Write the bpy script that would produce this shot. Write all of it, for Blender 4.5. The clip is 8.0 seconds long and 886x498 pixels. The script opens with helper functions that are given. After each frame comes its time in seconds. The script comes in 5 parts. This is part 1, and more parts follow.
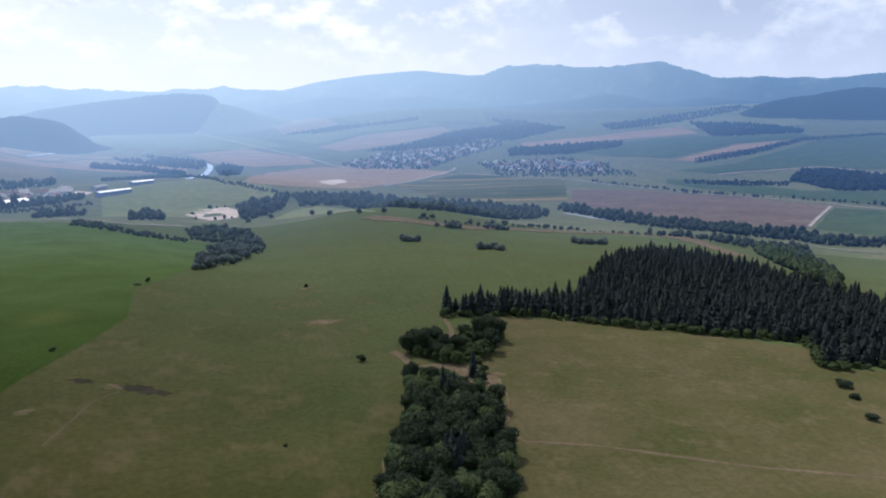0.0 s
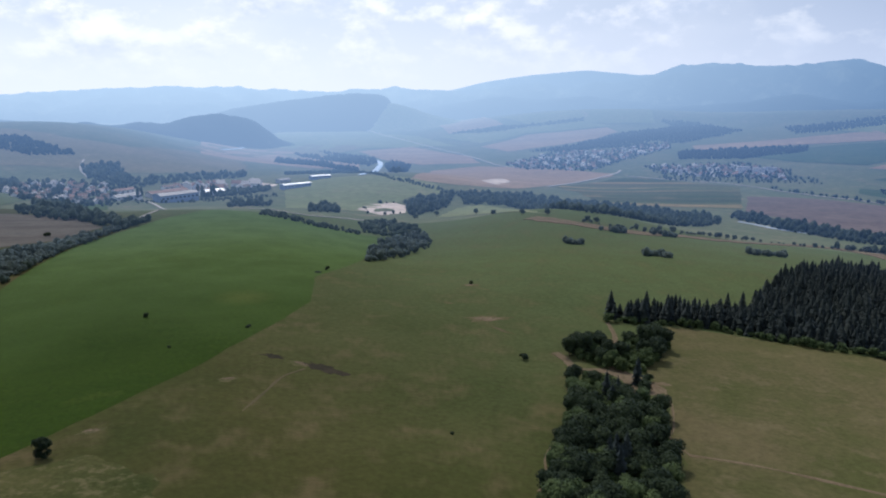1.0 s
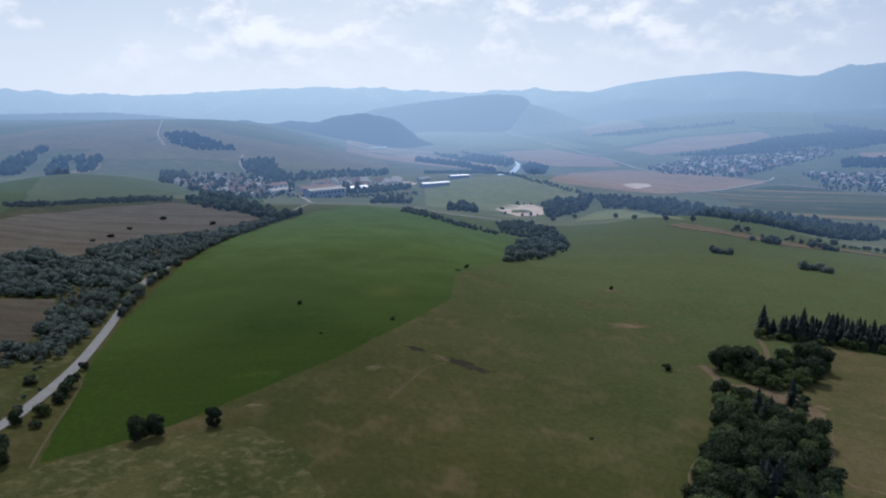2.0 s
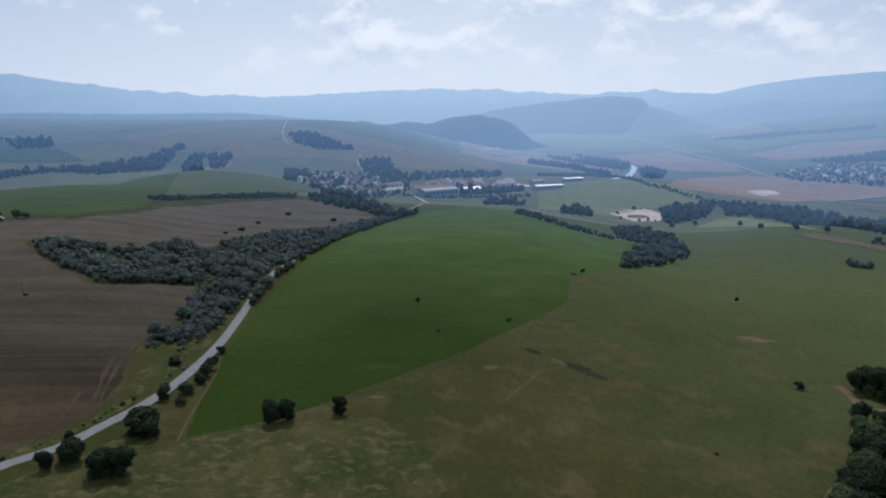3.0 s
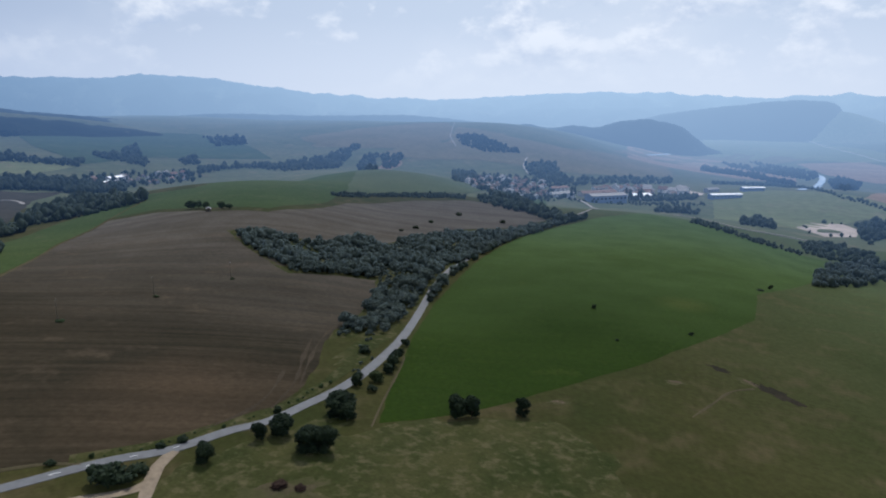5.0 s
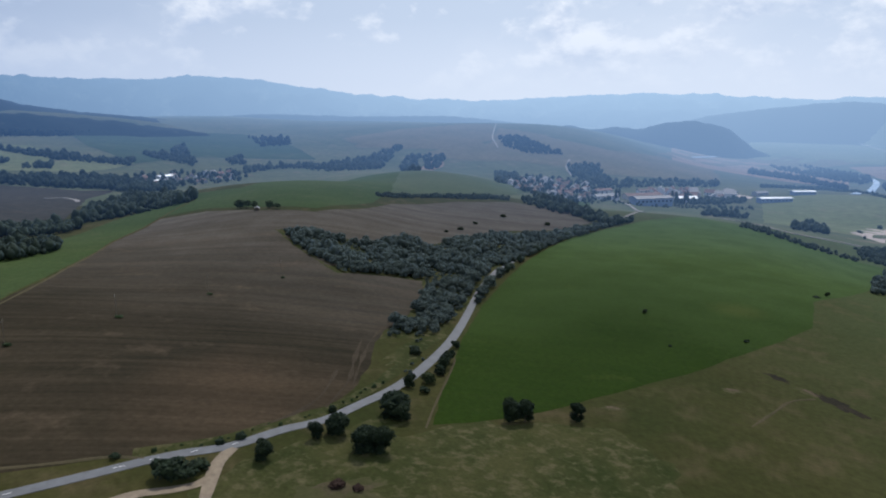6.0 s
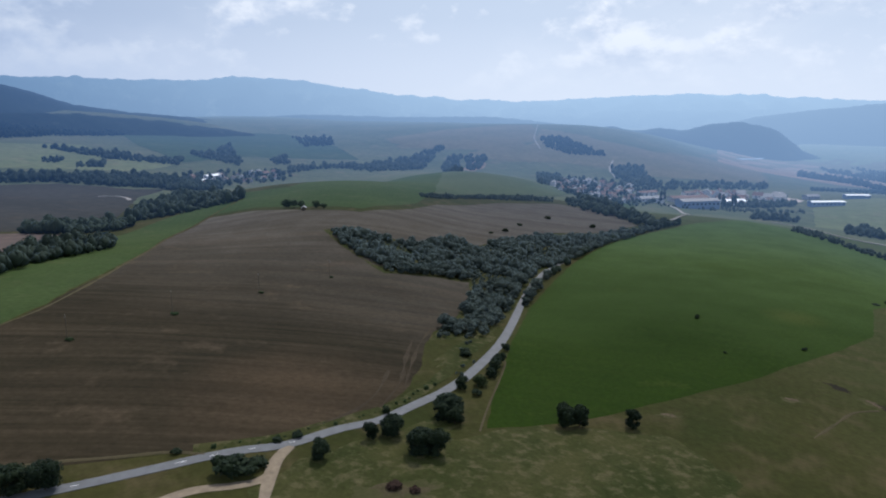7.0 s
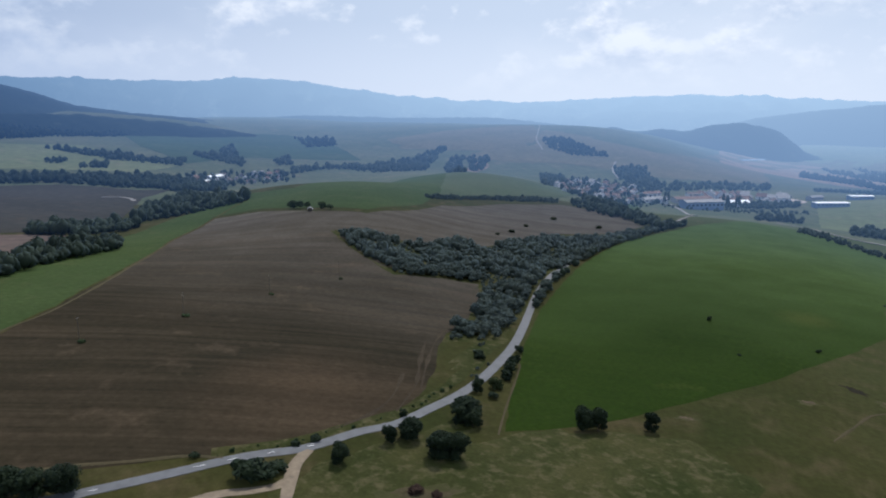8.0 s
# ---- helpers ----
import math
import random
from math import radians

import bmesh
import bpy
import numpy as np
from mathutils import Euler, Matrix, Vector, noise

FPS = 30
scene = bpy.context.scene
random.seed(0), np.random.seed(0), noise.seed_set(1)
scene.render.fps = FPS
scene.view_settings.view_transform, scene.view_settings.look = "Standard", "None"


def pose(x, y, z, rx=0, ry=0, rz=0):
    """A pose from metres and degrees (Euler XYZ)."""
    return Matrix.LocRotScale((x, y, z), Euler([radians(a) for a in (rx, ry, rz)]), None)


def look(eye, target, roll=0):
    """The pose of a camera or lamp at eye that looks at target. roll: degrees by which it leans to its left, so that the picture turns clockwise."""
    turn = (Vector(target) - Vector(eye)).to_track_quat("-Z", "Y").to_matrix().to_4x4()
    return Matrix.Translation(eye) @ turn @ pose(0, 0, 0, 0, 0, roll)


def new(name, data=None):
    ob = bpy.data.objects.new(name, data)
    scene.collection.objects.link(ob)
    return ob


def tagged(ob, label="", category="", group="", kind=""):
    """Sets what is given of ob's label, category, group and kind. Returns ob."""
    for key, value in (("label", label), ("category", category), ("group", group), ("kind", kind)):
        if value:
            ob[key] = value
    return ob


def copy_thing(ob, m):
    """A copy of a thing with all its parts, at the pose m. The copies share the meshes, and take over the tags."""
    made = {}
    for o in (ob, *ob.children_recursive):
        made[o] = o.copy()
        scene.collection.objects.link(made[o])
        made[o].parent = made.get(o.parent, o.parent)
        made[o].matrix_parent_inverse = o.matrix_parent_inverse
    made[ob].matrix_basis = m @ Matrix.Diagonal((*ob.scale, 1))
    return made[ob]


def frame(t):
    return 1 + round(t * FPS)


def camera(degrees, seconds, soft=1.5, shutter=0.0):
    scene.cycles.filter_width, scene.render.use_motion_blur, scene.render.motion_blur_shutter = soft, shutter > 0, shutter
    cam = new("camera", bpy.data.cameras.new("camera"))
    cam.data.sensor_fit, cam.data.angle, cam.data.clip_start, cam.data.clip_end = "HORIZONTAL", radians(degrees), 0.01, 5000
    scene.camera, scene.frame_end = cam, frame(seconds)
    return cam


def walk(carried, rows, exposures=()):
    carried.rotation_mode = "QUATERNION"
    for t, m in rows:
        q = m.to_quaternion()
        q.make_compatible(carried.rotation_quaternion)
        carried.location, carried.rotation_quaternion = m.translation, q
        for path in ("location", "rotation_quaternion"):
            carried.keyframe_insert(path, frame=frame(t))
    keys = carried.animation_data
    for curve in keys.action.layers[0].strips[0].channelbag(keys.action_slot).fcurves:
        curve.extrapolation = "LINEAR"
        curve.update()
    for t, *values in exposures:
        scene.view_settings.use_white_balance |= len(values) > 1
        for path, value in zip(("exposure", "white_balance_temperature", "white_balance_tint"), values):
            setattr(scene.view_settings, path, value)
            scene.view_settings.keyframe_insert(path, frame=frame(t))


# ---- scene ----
EXPOSURES = [(0.0, 0.33, 6340, 14), (1.5, 0.12, 6270, 12), (3.5, -0.09, 6110, 11), (6.0, -0.06, 6060, 11), (8.0, 0.0, 6060, 11)]
cam = camera(63.97, 8.0, soft=2.0)
PATH = [
    (0.0, pose(0.00, 0.00, 150.00, 77.467, 0.008, 0.000)),
    (0.5, pose(-2.59, -5.93, 151.80, 77.425, 0.020, 5.334)),
    (1.0, pose(-6.09, -10.06, 152.82, 77.437, -0.031, 12.942)),
    (1.5, pose(-9.24, -13.96, 153.48, 77.458, -0.111, 18.973)),
    (2.0, pose(-11.65, -16.37, 153.38, 77.501, -0.192, 23.861)),
    (2.2, pose(-12.75, -17.48, 153.44, 77.520, -0.195, 25.810)),
    (3.3, pose(-18.73, -23.61, 153.72, 77.626, -0.210, 34.361)),
    (3.5, pose(-19.83, -24.72, 153.78, 77.645, -0.213, 35.065)),
    (4.0, pose(-23.12, -28.08, 153.80, 77.694, -0.292, 38.384)),
    (4.5, pose(-25.70, -30.43, 153.87, 77.742, -0.273, 43.291)),
    (4.7, pose(-26.95, -31.39, 153.88, 77.755, -0.283, 44.225)),
    (5.8, pose(-33.88, -36.66, 153.91, 77.829, -0.337, 48.565)),
    (6.0, pose(-35.14, -37.62, 153.93, 77.842, -0.347, 48.799)),
    (6.5, pose(-37.94, -40.37, 154.41, 77.831, -0.348, 51.728)),
    (7.0, pose(-40.96, -42.64, 154.29, 77.870, -0.348, 51.945)),
    (7.5, pose(-44.55, -44.95, 154.29, 77.883, -0.317, 51.911)),
    (8.0, pose(-47.64, -47.22, 154.22, 77.929, -0.370, 51.956)),
]
walk(cam, PATH, EXPOSURES)
UNIT = 1.5  # metres for one unit of the plan below
NEAR, DRAWN = 2400.0, 1290.0  # from here on the land is drawn in, ever more, within this depth
# ---------------------------------------------------------------- world, sun
GLARE = 33.0  # bearing of the brightest thin cloud, and of the palest painted haze
SUN_BEARING, SUN_HEIGHT = 38.0, 58.0  # degrees left of the first view, degrees above the horizon
world = bpy.data.worlds.new("world")
scene.world = world
world.use_nodes = True


def link_node(tree, kind, inputs=None, **settings):
    """A node with its settings and inputs; an input is a value or another node's output."""
    n = tree.nodes.new(kind)
    for key, value in settings.items():
        setattr(n, key, value)
    for key, value in (inputs or {}).items():
        if isinstance(value, bpy.types.NodeSocket):
            tree.links.new(value, n.inputs[key])
        else:
            n.inputs[key].default_value = value
    return n


def math_node(tree, op, a, b=0.0, clamp=False):
    return link_node(tree, "ShaderNodeMath", {0: a, 1: b}, operation=op, use_clamp=clamp).outputs[0]


def mix_color(tree, fac, a, b, blend="MIX"):
    n = tree.nodes.new("ShaderNodeMix")
    n.data_type, n.blend_type = "RGBA", blend
    for key, value in ((0, fac), (6, a), (7, b)):
        if isinstance(value, bpy.types.NodeSocket):
            tree.links.new(value, n.inputs[key])
        else:
            n.inputs[key].default_value = value if key == 0 else (*value[:3], 1.0)
    return n.outputs[2]


def ramp(tree, fac, *stops):
    n = tree.nodes.new("ShaderNodeValToRGB")
    tree.links.new(fac, n.inputs[0])
    el = n.color_ramp.elements
    while len(el) < len(stops):
        el.new(0.5)
    for e, (pos, c) in zip(el, stops):
        e.position = pos
        e.color = (c, c, c, 1) if isinstance(c, (int, float)) else (*c, 1)
    return n.outputs[0]


def noise_fac(tree, coords, scale, detail=4.0, rough=0.55, lac=2.0):
    return link_node(tree, "ShaderNodeTexNoise", {"Vector": coords, "Scale": scale, "Detail": detail, "Roughness": rough, "Lacunarity": lac}).outputs[0]


def make_sky():
    """Hazy blue with fair-weather clouds, paler towards the horizon."""
    t = world.node_tree
    t.nodes.clear()
    sky = link_node(t, "ShaderNodeTexSky", sky_type="NISHITA", sun_disc=False, sun_elevation=radians(SUN_HEIGHT),
                    sun_rotation=radians(-SUN_BEARING), air_density=1.2, dust_density=2.0, ozone_density=1.5)
    blue = mix_color(t, 1.0, sky.outputs[0], (SKY_GAIN, SKY_GAIN, SKY_GAIN), "MULTIPLY")
    where = t.nodes.new("ShaderNodeTexCoord").outputs["Generated"]
    xyz = link_node(t, "ShaderNodeSeparateXYZ", {0: where}).outputs
    tall = link_node(t, "ShaderNodeMapping", {"Vector": where, "Scale": (1.0, 1.0, 1.7), "Location": (3.1, 1.7, 0.4)}).outputs[0]
    above = link_node(t, "ShaderNodeMapping", {"Vector": where, "Scale": (1.0, 1.0, 1.7), "Location": (3.1, 1.7, 0.425)}).outputs[0]
    glare = link_node(t, "ShaderNodeVectorMath", {0: where, 1: (-math.sin(radians(GLARE)), math.cos(radians(GLARE)), 0.12)}, operation="DOT_PRODUCT").outputs["Value"]
    glare = ramp(t, glare, (0.62, 0.0), (0.99, 1.0))
    veil = noise_fac(t, tall, 3.2, 4.0, 0.5)
    puff = noise_fac(t, tall, 9.5, 10.0, 0.57)
    upper = noise_fac(t, above, 9.5, 10.0, 0.57)
    heap = math_node(t, "ADD", math_node(t, "MULTIPLY", puff, 0.75), math_node(t, "MULTIPLY", veil, 0.35))
    cover = ramp(t, heap, (0.51, 0.0), (0.56, 0.55), (0.64, 1.0))
    lit = math_node(t, "ADD", 0.55, math_node(t, "MULTIPLY", math_node(t, "SUBTRACT", puff, upper), 5.0), True)
    cloud = mix_color(t, lit, CLOUD_SHADE, mix_color(t, glare, CLOUD_DIM, CLOUD_LIGHT))
    hazy = ramp(t, xyz[2], (0.0, 0.95), (0.16, 0.80), (0.45, 0.25), (1.0, 0.10))
    thin = mix_color(t, hazy, blue, mix_color(t, glare, VEIL, VEIL_BRIGHT))
    wisp = math_node(t, "MULTIPLY", ramp(t, veil, (0.44, 0.0), (0.68, 0.4)), hazy)
    thin = mix_color(t, wisp, thin, CLOUD_LIGHT)
    dome = mix_color(t, math_node(t, "MULTIPLY", cover, 0.9), thin, cloud)
    low = ramp(t, xyz[2], (0.0, 1.0), (0.03, 0.8), (0.10, 0.0))
    dome = mix_color(t, low, dome, mix_color(t, glare, HORIZON, HORIZON_BRIGHT))
    back = link_node(t, "ShaderNodeBackground", {"Color": dome, "Strength": 1.0})
    t.links.new(back.outputs[0], link_node(t, "ShaderNodeOutputWorld").inputs[0])


SKY_GAIN = 0.055
VEIL, VEIL_BRIGHT, HORIZON, HORIZON_BRIGHT = (0.42, 0.52, 0.71), (0.68, 0.78, 0.93), (0.50, 0.59, 0.75), (0.75, 0.82, 0.92)
CLOUD_LIGHT, CLOUD_DIM, CLOUD_SHADE = (0.95, 0.98, 1.02), (0.70, 0.76, 0.85), (0.50, 0.60, 0.77)
make_sky()
sun = new("sun", bpy.data.lights.new("sun", "SUN"))
sun.data.energy, sun.data.angle, sun.data.color = 3.5, radians(0.6), (1.0, 0.95, 0.87)
a, e = radians(SUN_BEARING), radians(SUN_HEIGHT)
sun.matrix_world = look((-math.sin(a) * math.cos(e) * 300, math.cos(a) * math.cos(e) * 300, math.sin(e) * 300), (0, 0, 0))

# ---------------------------------------------------------------- materials


def plan_position(t):
    """Where a point lies, in units of the plan."""
    pos = t.nodes.new("ShaderNodeNewGeometry").outputs["Position"]
    return link_node(t, "ShaderNodeVectorMath", {0: pos, 1: (1 / UNIT,) * 3}, operation="MULTIPLY").outputs[0]


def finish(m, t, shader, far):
    """Paints haze on what is far: mixes in a bluish glow that grows with distance."""
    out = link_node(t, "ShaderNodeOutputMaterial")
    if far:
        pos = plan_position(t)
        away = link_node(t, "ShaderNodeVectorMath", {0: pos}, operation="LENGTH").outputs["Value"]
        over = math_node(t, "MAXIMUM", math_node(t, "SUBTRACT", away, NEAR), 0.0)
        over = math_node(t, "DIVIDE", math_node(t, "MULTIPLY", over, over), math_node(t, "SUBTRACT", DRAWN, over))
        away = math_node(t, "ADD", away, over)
        g = math_node(t, "MAXIMUM", math_node(t, "DIVIDE", math_node(t, "SUBTRACT", away, HAZE_START), HAZE_SPAN), 0.0)
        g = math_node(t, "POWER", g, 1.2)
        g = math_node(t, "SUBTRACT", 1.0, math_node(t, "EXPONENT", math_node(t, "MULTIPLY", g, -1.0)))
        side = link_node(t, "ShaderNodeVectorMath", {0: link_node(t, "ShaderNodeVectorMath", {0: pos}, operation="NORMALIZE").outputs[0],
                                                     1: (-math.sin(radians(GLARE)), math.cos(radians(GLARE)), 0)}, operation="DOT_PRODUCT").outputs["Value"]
        tone = mix_color(t, ramp(t, side, (0.55, 0.0), (1.0, 1.0)), HAZE_SIDE, HAZE_GLARE)
        tone = mix_color(t, 1.0, tone, mix_color(t, ramp(t, g, (0.25, 0.0), (0.72, 1.0)), HAZE_BLUE, (1, 1, 1)), "MULTIPLY")
        haze = link_node(t, "ShaderNodeEmission", {"Color": tone, "Strength": 1.0})
        mixed = link_node(t, "ShaderNodeMixShader", {0: g, 1: shader, 2: haze.outputs[0]})
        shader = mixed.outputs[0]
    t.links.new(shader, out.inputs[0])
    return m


# Haze painted into every material marked far, from this plan distance on.
HAZE_START, HAZE_SPAN = 500.0, 3200.0
HAZE_SIDE, HAZE_GLARE, HAZE_BLUE = (0.168, 0.312, 0.545), (0.57, 0.80, 1.07), (0.50, 0.66, 0.92)


def earth(name, low, high, spot, broad=1 / 60, fine=1 / 3.0, far=False, stripes=None, sheen=0.0, bump=0.5, spot_at=0.62, rough=0.9, lean=None, stain=None):
    """Ground cover: two tones in broad drifts, a third in blotches, grain, and drill rows where it is tilled."""
    m = bpy.data.materials.new(name)
    m.use_nodes = True
    t = m.node_tree
    t.nodes.clear()
    pos = plan_position(t)
    drift = noise_fac(t, pos, broad, 5.0, 0.6)
    grain = noise_fac(t, pos, fine, 6.0, 0.65)
    blotch = noise_fac(t, pos, broad * 4.3, 6.0, 0.62)
    c = mix_color(t, ramp(t, drift, (0.36, 0.0), (0.66, 1.0)), low, high)
    c = mix_color(t, ramp(t, blotch, (spot_at - 0.06, 0.0), (spot_at + 0.12, 0.85)), c, spot)
    if stain:
        sx, sy, size, tint = stain
        gap = link_node(t, "ShaderNodeVectorMath", {0: pos, 1: (sx, sy, 0)}, operation="SUBTRACT").outputs[0]
        gap = link_node(t, "ShaderNodeVectorMath", {0: gap, 1: (1, 1, 0)}, operation="MULTIPLY").outputs[0]
        gap = link_node(t, "ShaderNodeVectorMath", {0: gap}, operation="LENGTH").outputs["Value"]
        gap = math_node(t, "ADD", math_node(t, "DIVIDE", gap, size), math_node(t, "MULTIPLY", blotch, 0.6))
        c = mix_color(t, ramp(t, gap, (0.45, 0.6), (1.0, 0.0)), c, tint)
    # Fades to another tint along one direction; crop and stubble get painted haze.
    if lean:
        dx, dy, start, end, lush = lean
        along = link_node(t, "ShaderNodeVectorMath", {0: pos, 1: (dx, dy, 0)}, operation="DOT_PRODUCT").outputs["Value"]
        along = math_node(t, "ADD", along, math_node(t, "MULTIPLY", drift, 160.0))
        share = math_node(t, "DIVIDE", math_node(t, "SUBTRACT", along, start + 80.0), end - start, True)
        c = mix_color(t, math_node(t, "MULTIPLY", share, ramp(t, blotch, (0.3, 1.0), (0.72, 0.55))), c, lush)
    if stripes:
        angle, width, amount = stripes
        turned = link_node(t, "ShaderNodeMapping", {"Vector": pos, "Rotation": (0, 0, radians(angle)), "Scale": (width * 30, width, 1000)}, vector_type="TEXTURE").outputs[0]
        rows = noise_fac(t, turned, 1.0, 4.0, 0.7)
        c = mix_color(t, math_node(t, "MULTIPLY", ramp(t, rows, (0.40, 0.0), (0.64, 1.0)), amount), c, spot)
        dark = noise_fac(t, turned, 0.31, 3.0, 0.5)
        c = mix_color(t, math_node(t, "MULTIPLY", ramp(t, dark, (0.42, 0.0), (0.6, 1.0)), amount * 0.8), c, [v * 0.62 for v in low])
    shade = ramp(t, grain, (0.30, 0.80), (0.70, 1.18))
    c = mix_color(t, 1.0, c, shade, "MULTIPLY")
    relief = link_node(t, "ShaderNodeBump", {"Strength": bump, "Distance": 0.5, "Height": grain}).outputs[0]
    # The blue sheen veils ground seen at a low angle, imitating haze.
    p = link_node(t, "ShaderNodeBsdfPrincipled", {"Base Color": c, "Roughness": rough, "Specular IOR Level": 0.04, "Diffuse Roughness": 1.0, "Normal": relief,
                                                  "Sheen Weight": sheen, "Sheen Roughness": 0.5, "Sheen Tint": (0.34, 0.60, 1.0, 1)})
    return finish(m, t, p.outputs[0], far)


def leafy(name, dark, light, far=False, sheen=0.0, gloss=0.03, even=0.0):
    """Leaves: a tone of its own for each tree and each clump, thin enough to let some light through."""
    m = bpy.data.materials.new(name)
    m.use_nodes = True
    t = m.node_tree
    t.nodes.clear()
    geo = t.nodes.new("ShaderNodeNewGeometry")
    own = t.nodes.new("ShaderNodeObjectInfo").outputs["Random"]
    mix = math_node(t, "ADD", math_node(t, "MULTIPLY", own, 0.55), math_node(t, "MULTIPLY", geo.outputs["Random Per Island"], 0.45 * (1 - even)))
    patch = noise_fac(t, plan_position(t), 0.09, 3.0)
    mix = math_node(t, "ADD", math_node(t, "MULTIPLY", mix, 0.6), math_node(t, "MULTIPLY", patch, 0.4))
    c = mix_color(t, mix, dark, light)
    # The blue sheen stands in for haze on the leaves.
    p = link_node(t, "ShaderNodeBsdfPrincipled", {"Base Color": c, "Roughness": 0.62, "Specular IOR Level": gloss, "Sheen Weight": sheen, "Sheen Roughness": 0.6, "Sheen Tint": (0.34, 0.60, 1.0, 1)})
    thin = link_node(t, "ShaderNodeBsdfTranslucent", {"Color": c})
    s = link_node(t, "ShaderNodeMixShader", {0: 0.22 + 0.2 * even, 1: p.outputs[0], 2: thin.outputs[0]})
    return finish(m, t, s.outputs[0], far)


def plain(name, color, rough=0.8, scale=0.8, vary=0.25, far=False, metal=0.0, own=0.0):
    """Paint, plaster, tiles, bark: one tone with grime and grain."""
    m = bpy.data.materials.new(name)
    m.use_nodes = True
    t = m.node_tree
    t.nodes.clear()
    n = noise_fac(t, plan_position(t), scale, 6.0, 0.6)
    c = mix_color(t, 1.0, color, ramp(t, n, (0.25, 1 - vary), (0.75, 1 + vary)), "MULTIPLY")
    if own:
        r = t.nodes.new("ShaderNodeObjectInfo").outputs["Random"]
        c = mix_color(t, 1.0, c, ramp(t, r, (0.0, 1 - own), (1.0, 1 + own)), "MULTIPLY")
    p = link_node(t, "ShaderNodeBsdfPrincipled", {"Base Color": c, "Roughness": rough, "Metallic": metal,
                                                  "Normal": link_node(t, "ShaderNodeBump", {"Strength": 0.3, "Distance": 0.05, "Height": n}).outputs[0]})
    return finish(m, t, p.outputs[0], far)


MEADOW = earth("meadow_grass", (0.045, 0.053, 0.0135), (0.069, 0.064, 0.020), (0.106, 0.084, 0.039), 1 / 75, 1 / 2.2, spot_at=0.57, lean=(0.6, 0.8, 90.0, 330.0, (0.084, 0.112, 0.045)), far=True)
# Grass farther off, its base tones lifted to carry some of the haze.
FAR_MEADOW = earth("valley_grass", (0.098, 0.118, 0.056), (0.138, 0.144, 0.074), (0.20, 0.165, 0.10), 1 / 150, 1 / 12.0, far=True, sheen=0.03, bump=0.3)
# Crop and stubble pale with distance: haze painted into their base colours.
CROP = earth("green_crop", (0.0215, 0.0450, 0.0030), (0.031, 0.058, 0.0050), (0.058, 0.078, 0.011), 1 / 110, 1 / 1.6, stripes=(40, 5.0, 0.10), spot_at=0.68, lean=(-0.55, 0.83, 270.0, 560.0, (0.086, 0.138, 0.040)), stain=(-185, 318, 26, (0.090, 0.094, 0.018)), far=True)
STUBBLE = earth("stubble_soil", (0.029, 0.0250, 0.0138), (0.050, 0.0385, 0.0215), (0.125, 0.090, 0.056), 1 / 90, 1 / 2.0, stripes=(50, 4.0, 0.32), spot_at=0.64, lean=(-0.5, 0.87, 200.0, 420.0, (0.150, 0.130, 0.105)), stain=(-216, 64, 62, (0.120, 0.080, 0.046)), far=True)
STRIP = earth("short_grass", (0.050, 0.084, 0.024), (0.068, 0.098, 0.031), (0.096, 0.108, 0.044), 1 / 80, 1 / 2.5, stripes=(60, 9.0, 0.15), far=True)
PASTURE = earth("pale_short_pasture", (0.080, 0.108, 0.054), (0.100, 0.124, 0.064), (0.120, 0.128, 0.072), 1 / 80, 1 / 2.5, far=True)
DRY = earth("dry_meadow_grass", (0.070, 0.074, 0.026), (0.112, 0.094, 0.046), (0.130, 0.108, 0.058), 1 / 42, 1 / 2.0, spot_at=0.60)
VERGE = earth("rough_verge_grass", (0.042, 0.053, 0.014), (0.080, 0.078, 0.027), (0.140, 0.122, 0.058), 1 / 16, 1 / 1.2, spot_at=0.56)
BARE = earth("bare_soil", (0.135, 0.100, 0.064), (0.18, 0.135, 0.088), (0.095, 0.080, 0.042), 1 / 9, 1 / 0.8, spot_at=0.56, far=True)
DARK_SOIL = earth("dark_brown_soil", (0.030, 0.027, 0.018), (0.050, 0.041, 0.027), (0.022, 0.026, 0.012), 1 / 6, 1 / 0.8)
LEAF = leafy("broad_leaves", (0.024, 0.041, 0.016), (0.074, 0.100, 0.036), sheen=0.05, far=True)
# Scrub tones and sheen are lifted to imitate haze over the trees.
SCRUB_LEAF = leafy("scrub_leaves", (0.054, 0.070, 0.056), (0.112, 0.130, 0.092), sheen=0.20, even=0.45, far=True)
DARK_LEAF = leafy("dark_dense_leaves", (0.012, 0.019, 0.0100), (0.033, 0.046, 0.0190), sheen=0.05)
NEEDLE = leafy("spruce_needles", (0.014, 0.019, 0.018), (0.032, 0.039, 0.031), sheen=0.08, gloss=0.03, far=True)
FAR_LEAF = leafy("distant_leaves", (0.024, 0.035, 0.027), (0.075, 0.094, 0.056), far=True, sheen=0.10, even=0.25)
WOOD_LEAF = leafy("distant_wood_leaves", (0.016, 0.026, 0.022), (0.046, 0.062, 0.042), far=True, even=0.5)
BARK = plain("bark", (0.075, 0.058, 0.042), 0.95, 3.0, 0.4)
ASPHALT = plain("worn_asphalt", (0.105, 0.108, 0.115), 0.85, 0.35, 0.22)
ROAD_PAINT = plain("road_paint", (0.72, 0.72, 0.70), 0.7, 1.5, 0.2)
GRAVEL = plain("pale_gravel", (0.185, 0.145, 0.10), 0.95, 0.5, 0.3)
DRY_TRACK = earth("worn_turf", (0.090, 0.076, 0.040), (0.115, 0.094, 0.052), (0.075, 0.068, 0.030), 1 / 20, 1 / 1.0)
RUST = leafy("reddish_bramble", (0.030, 0.020, 0.016), (0.06, 0.038, 0.030))
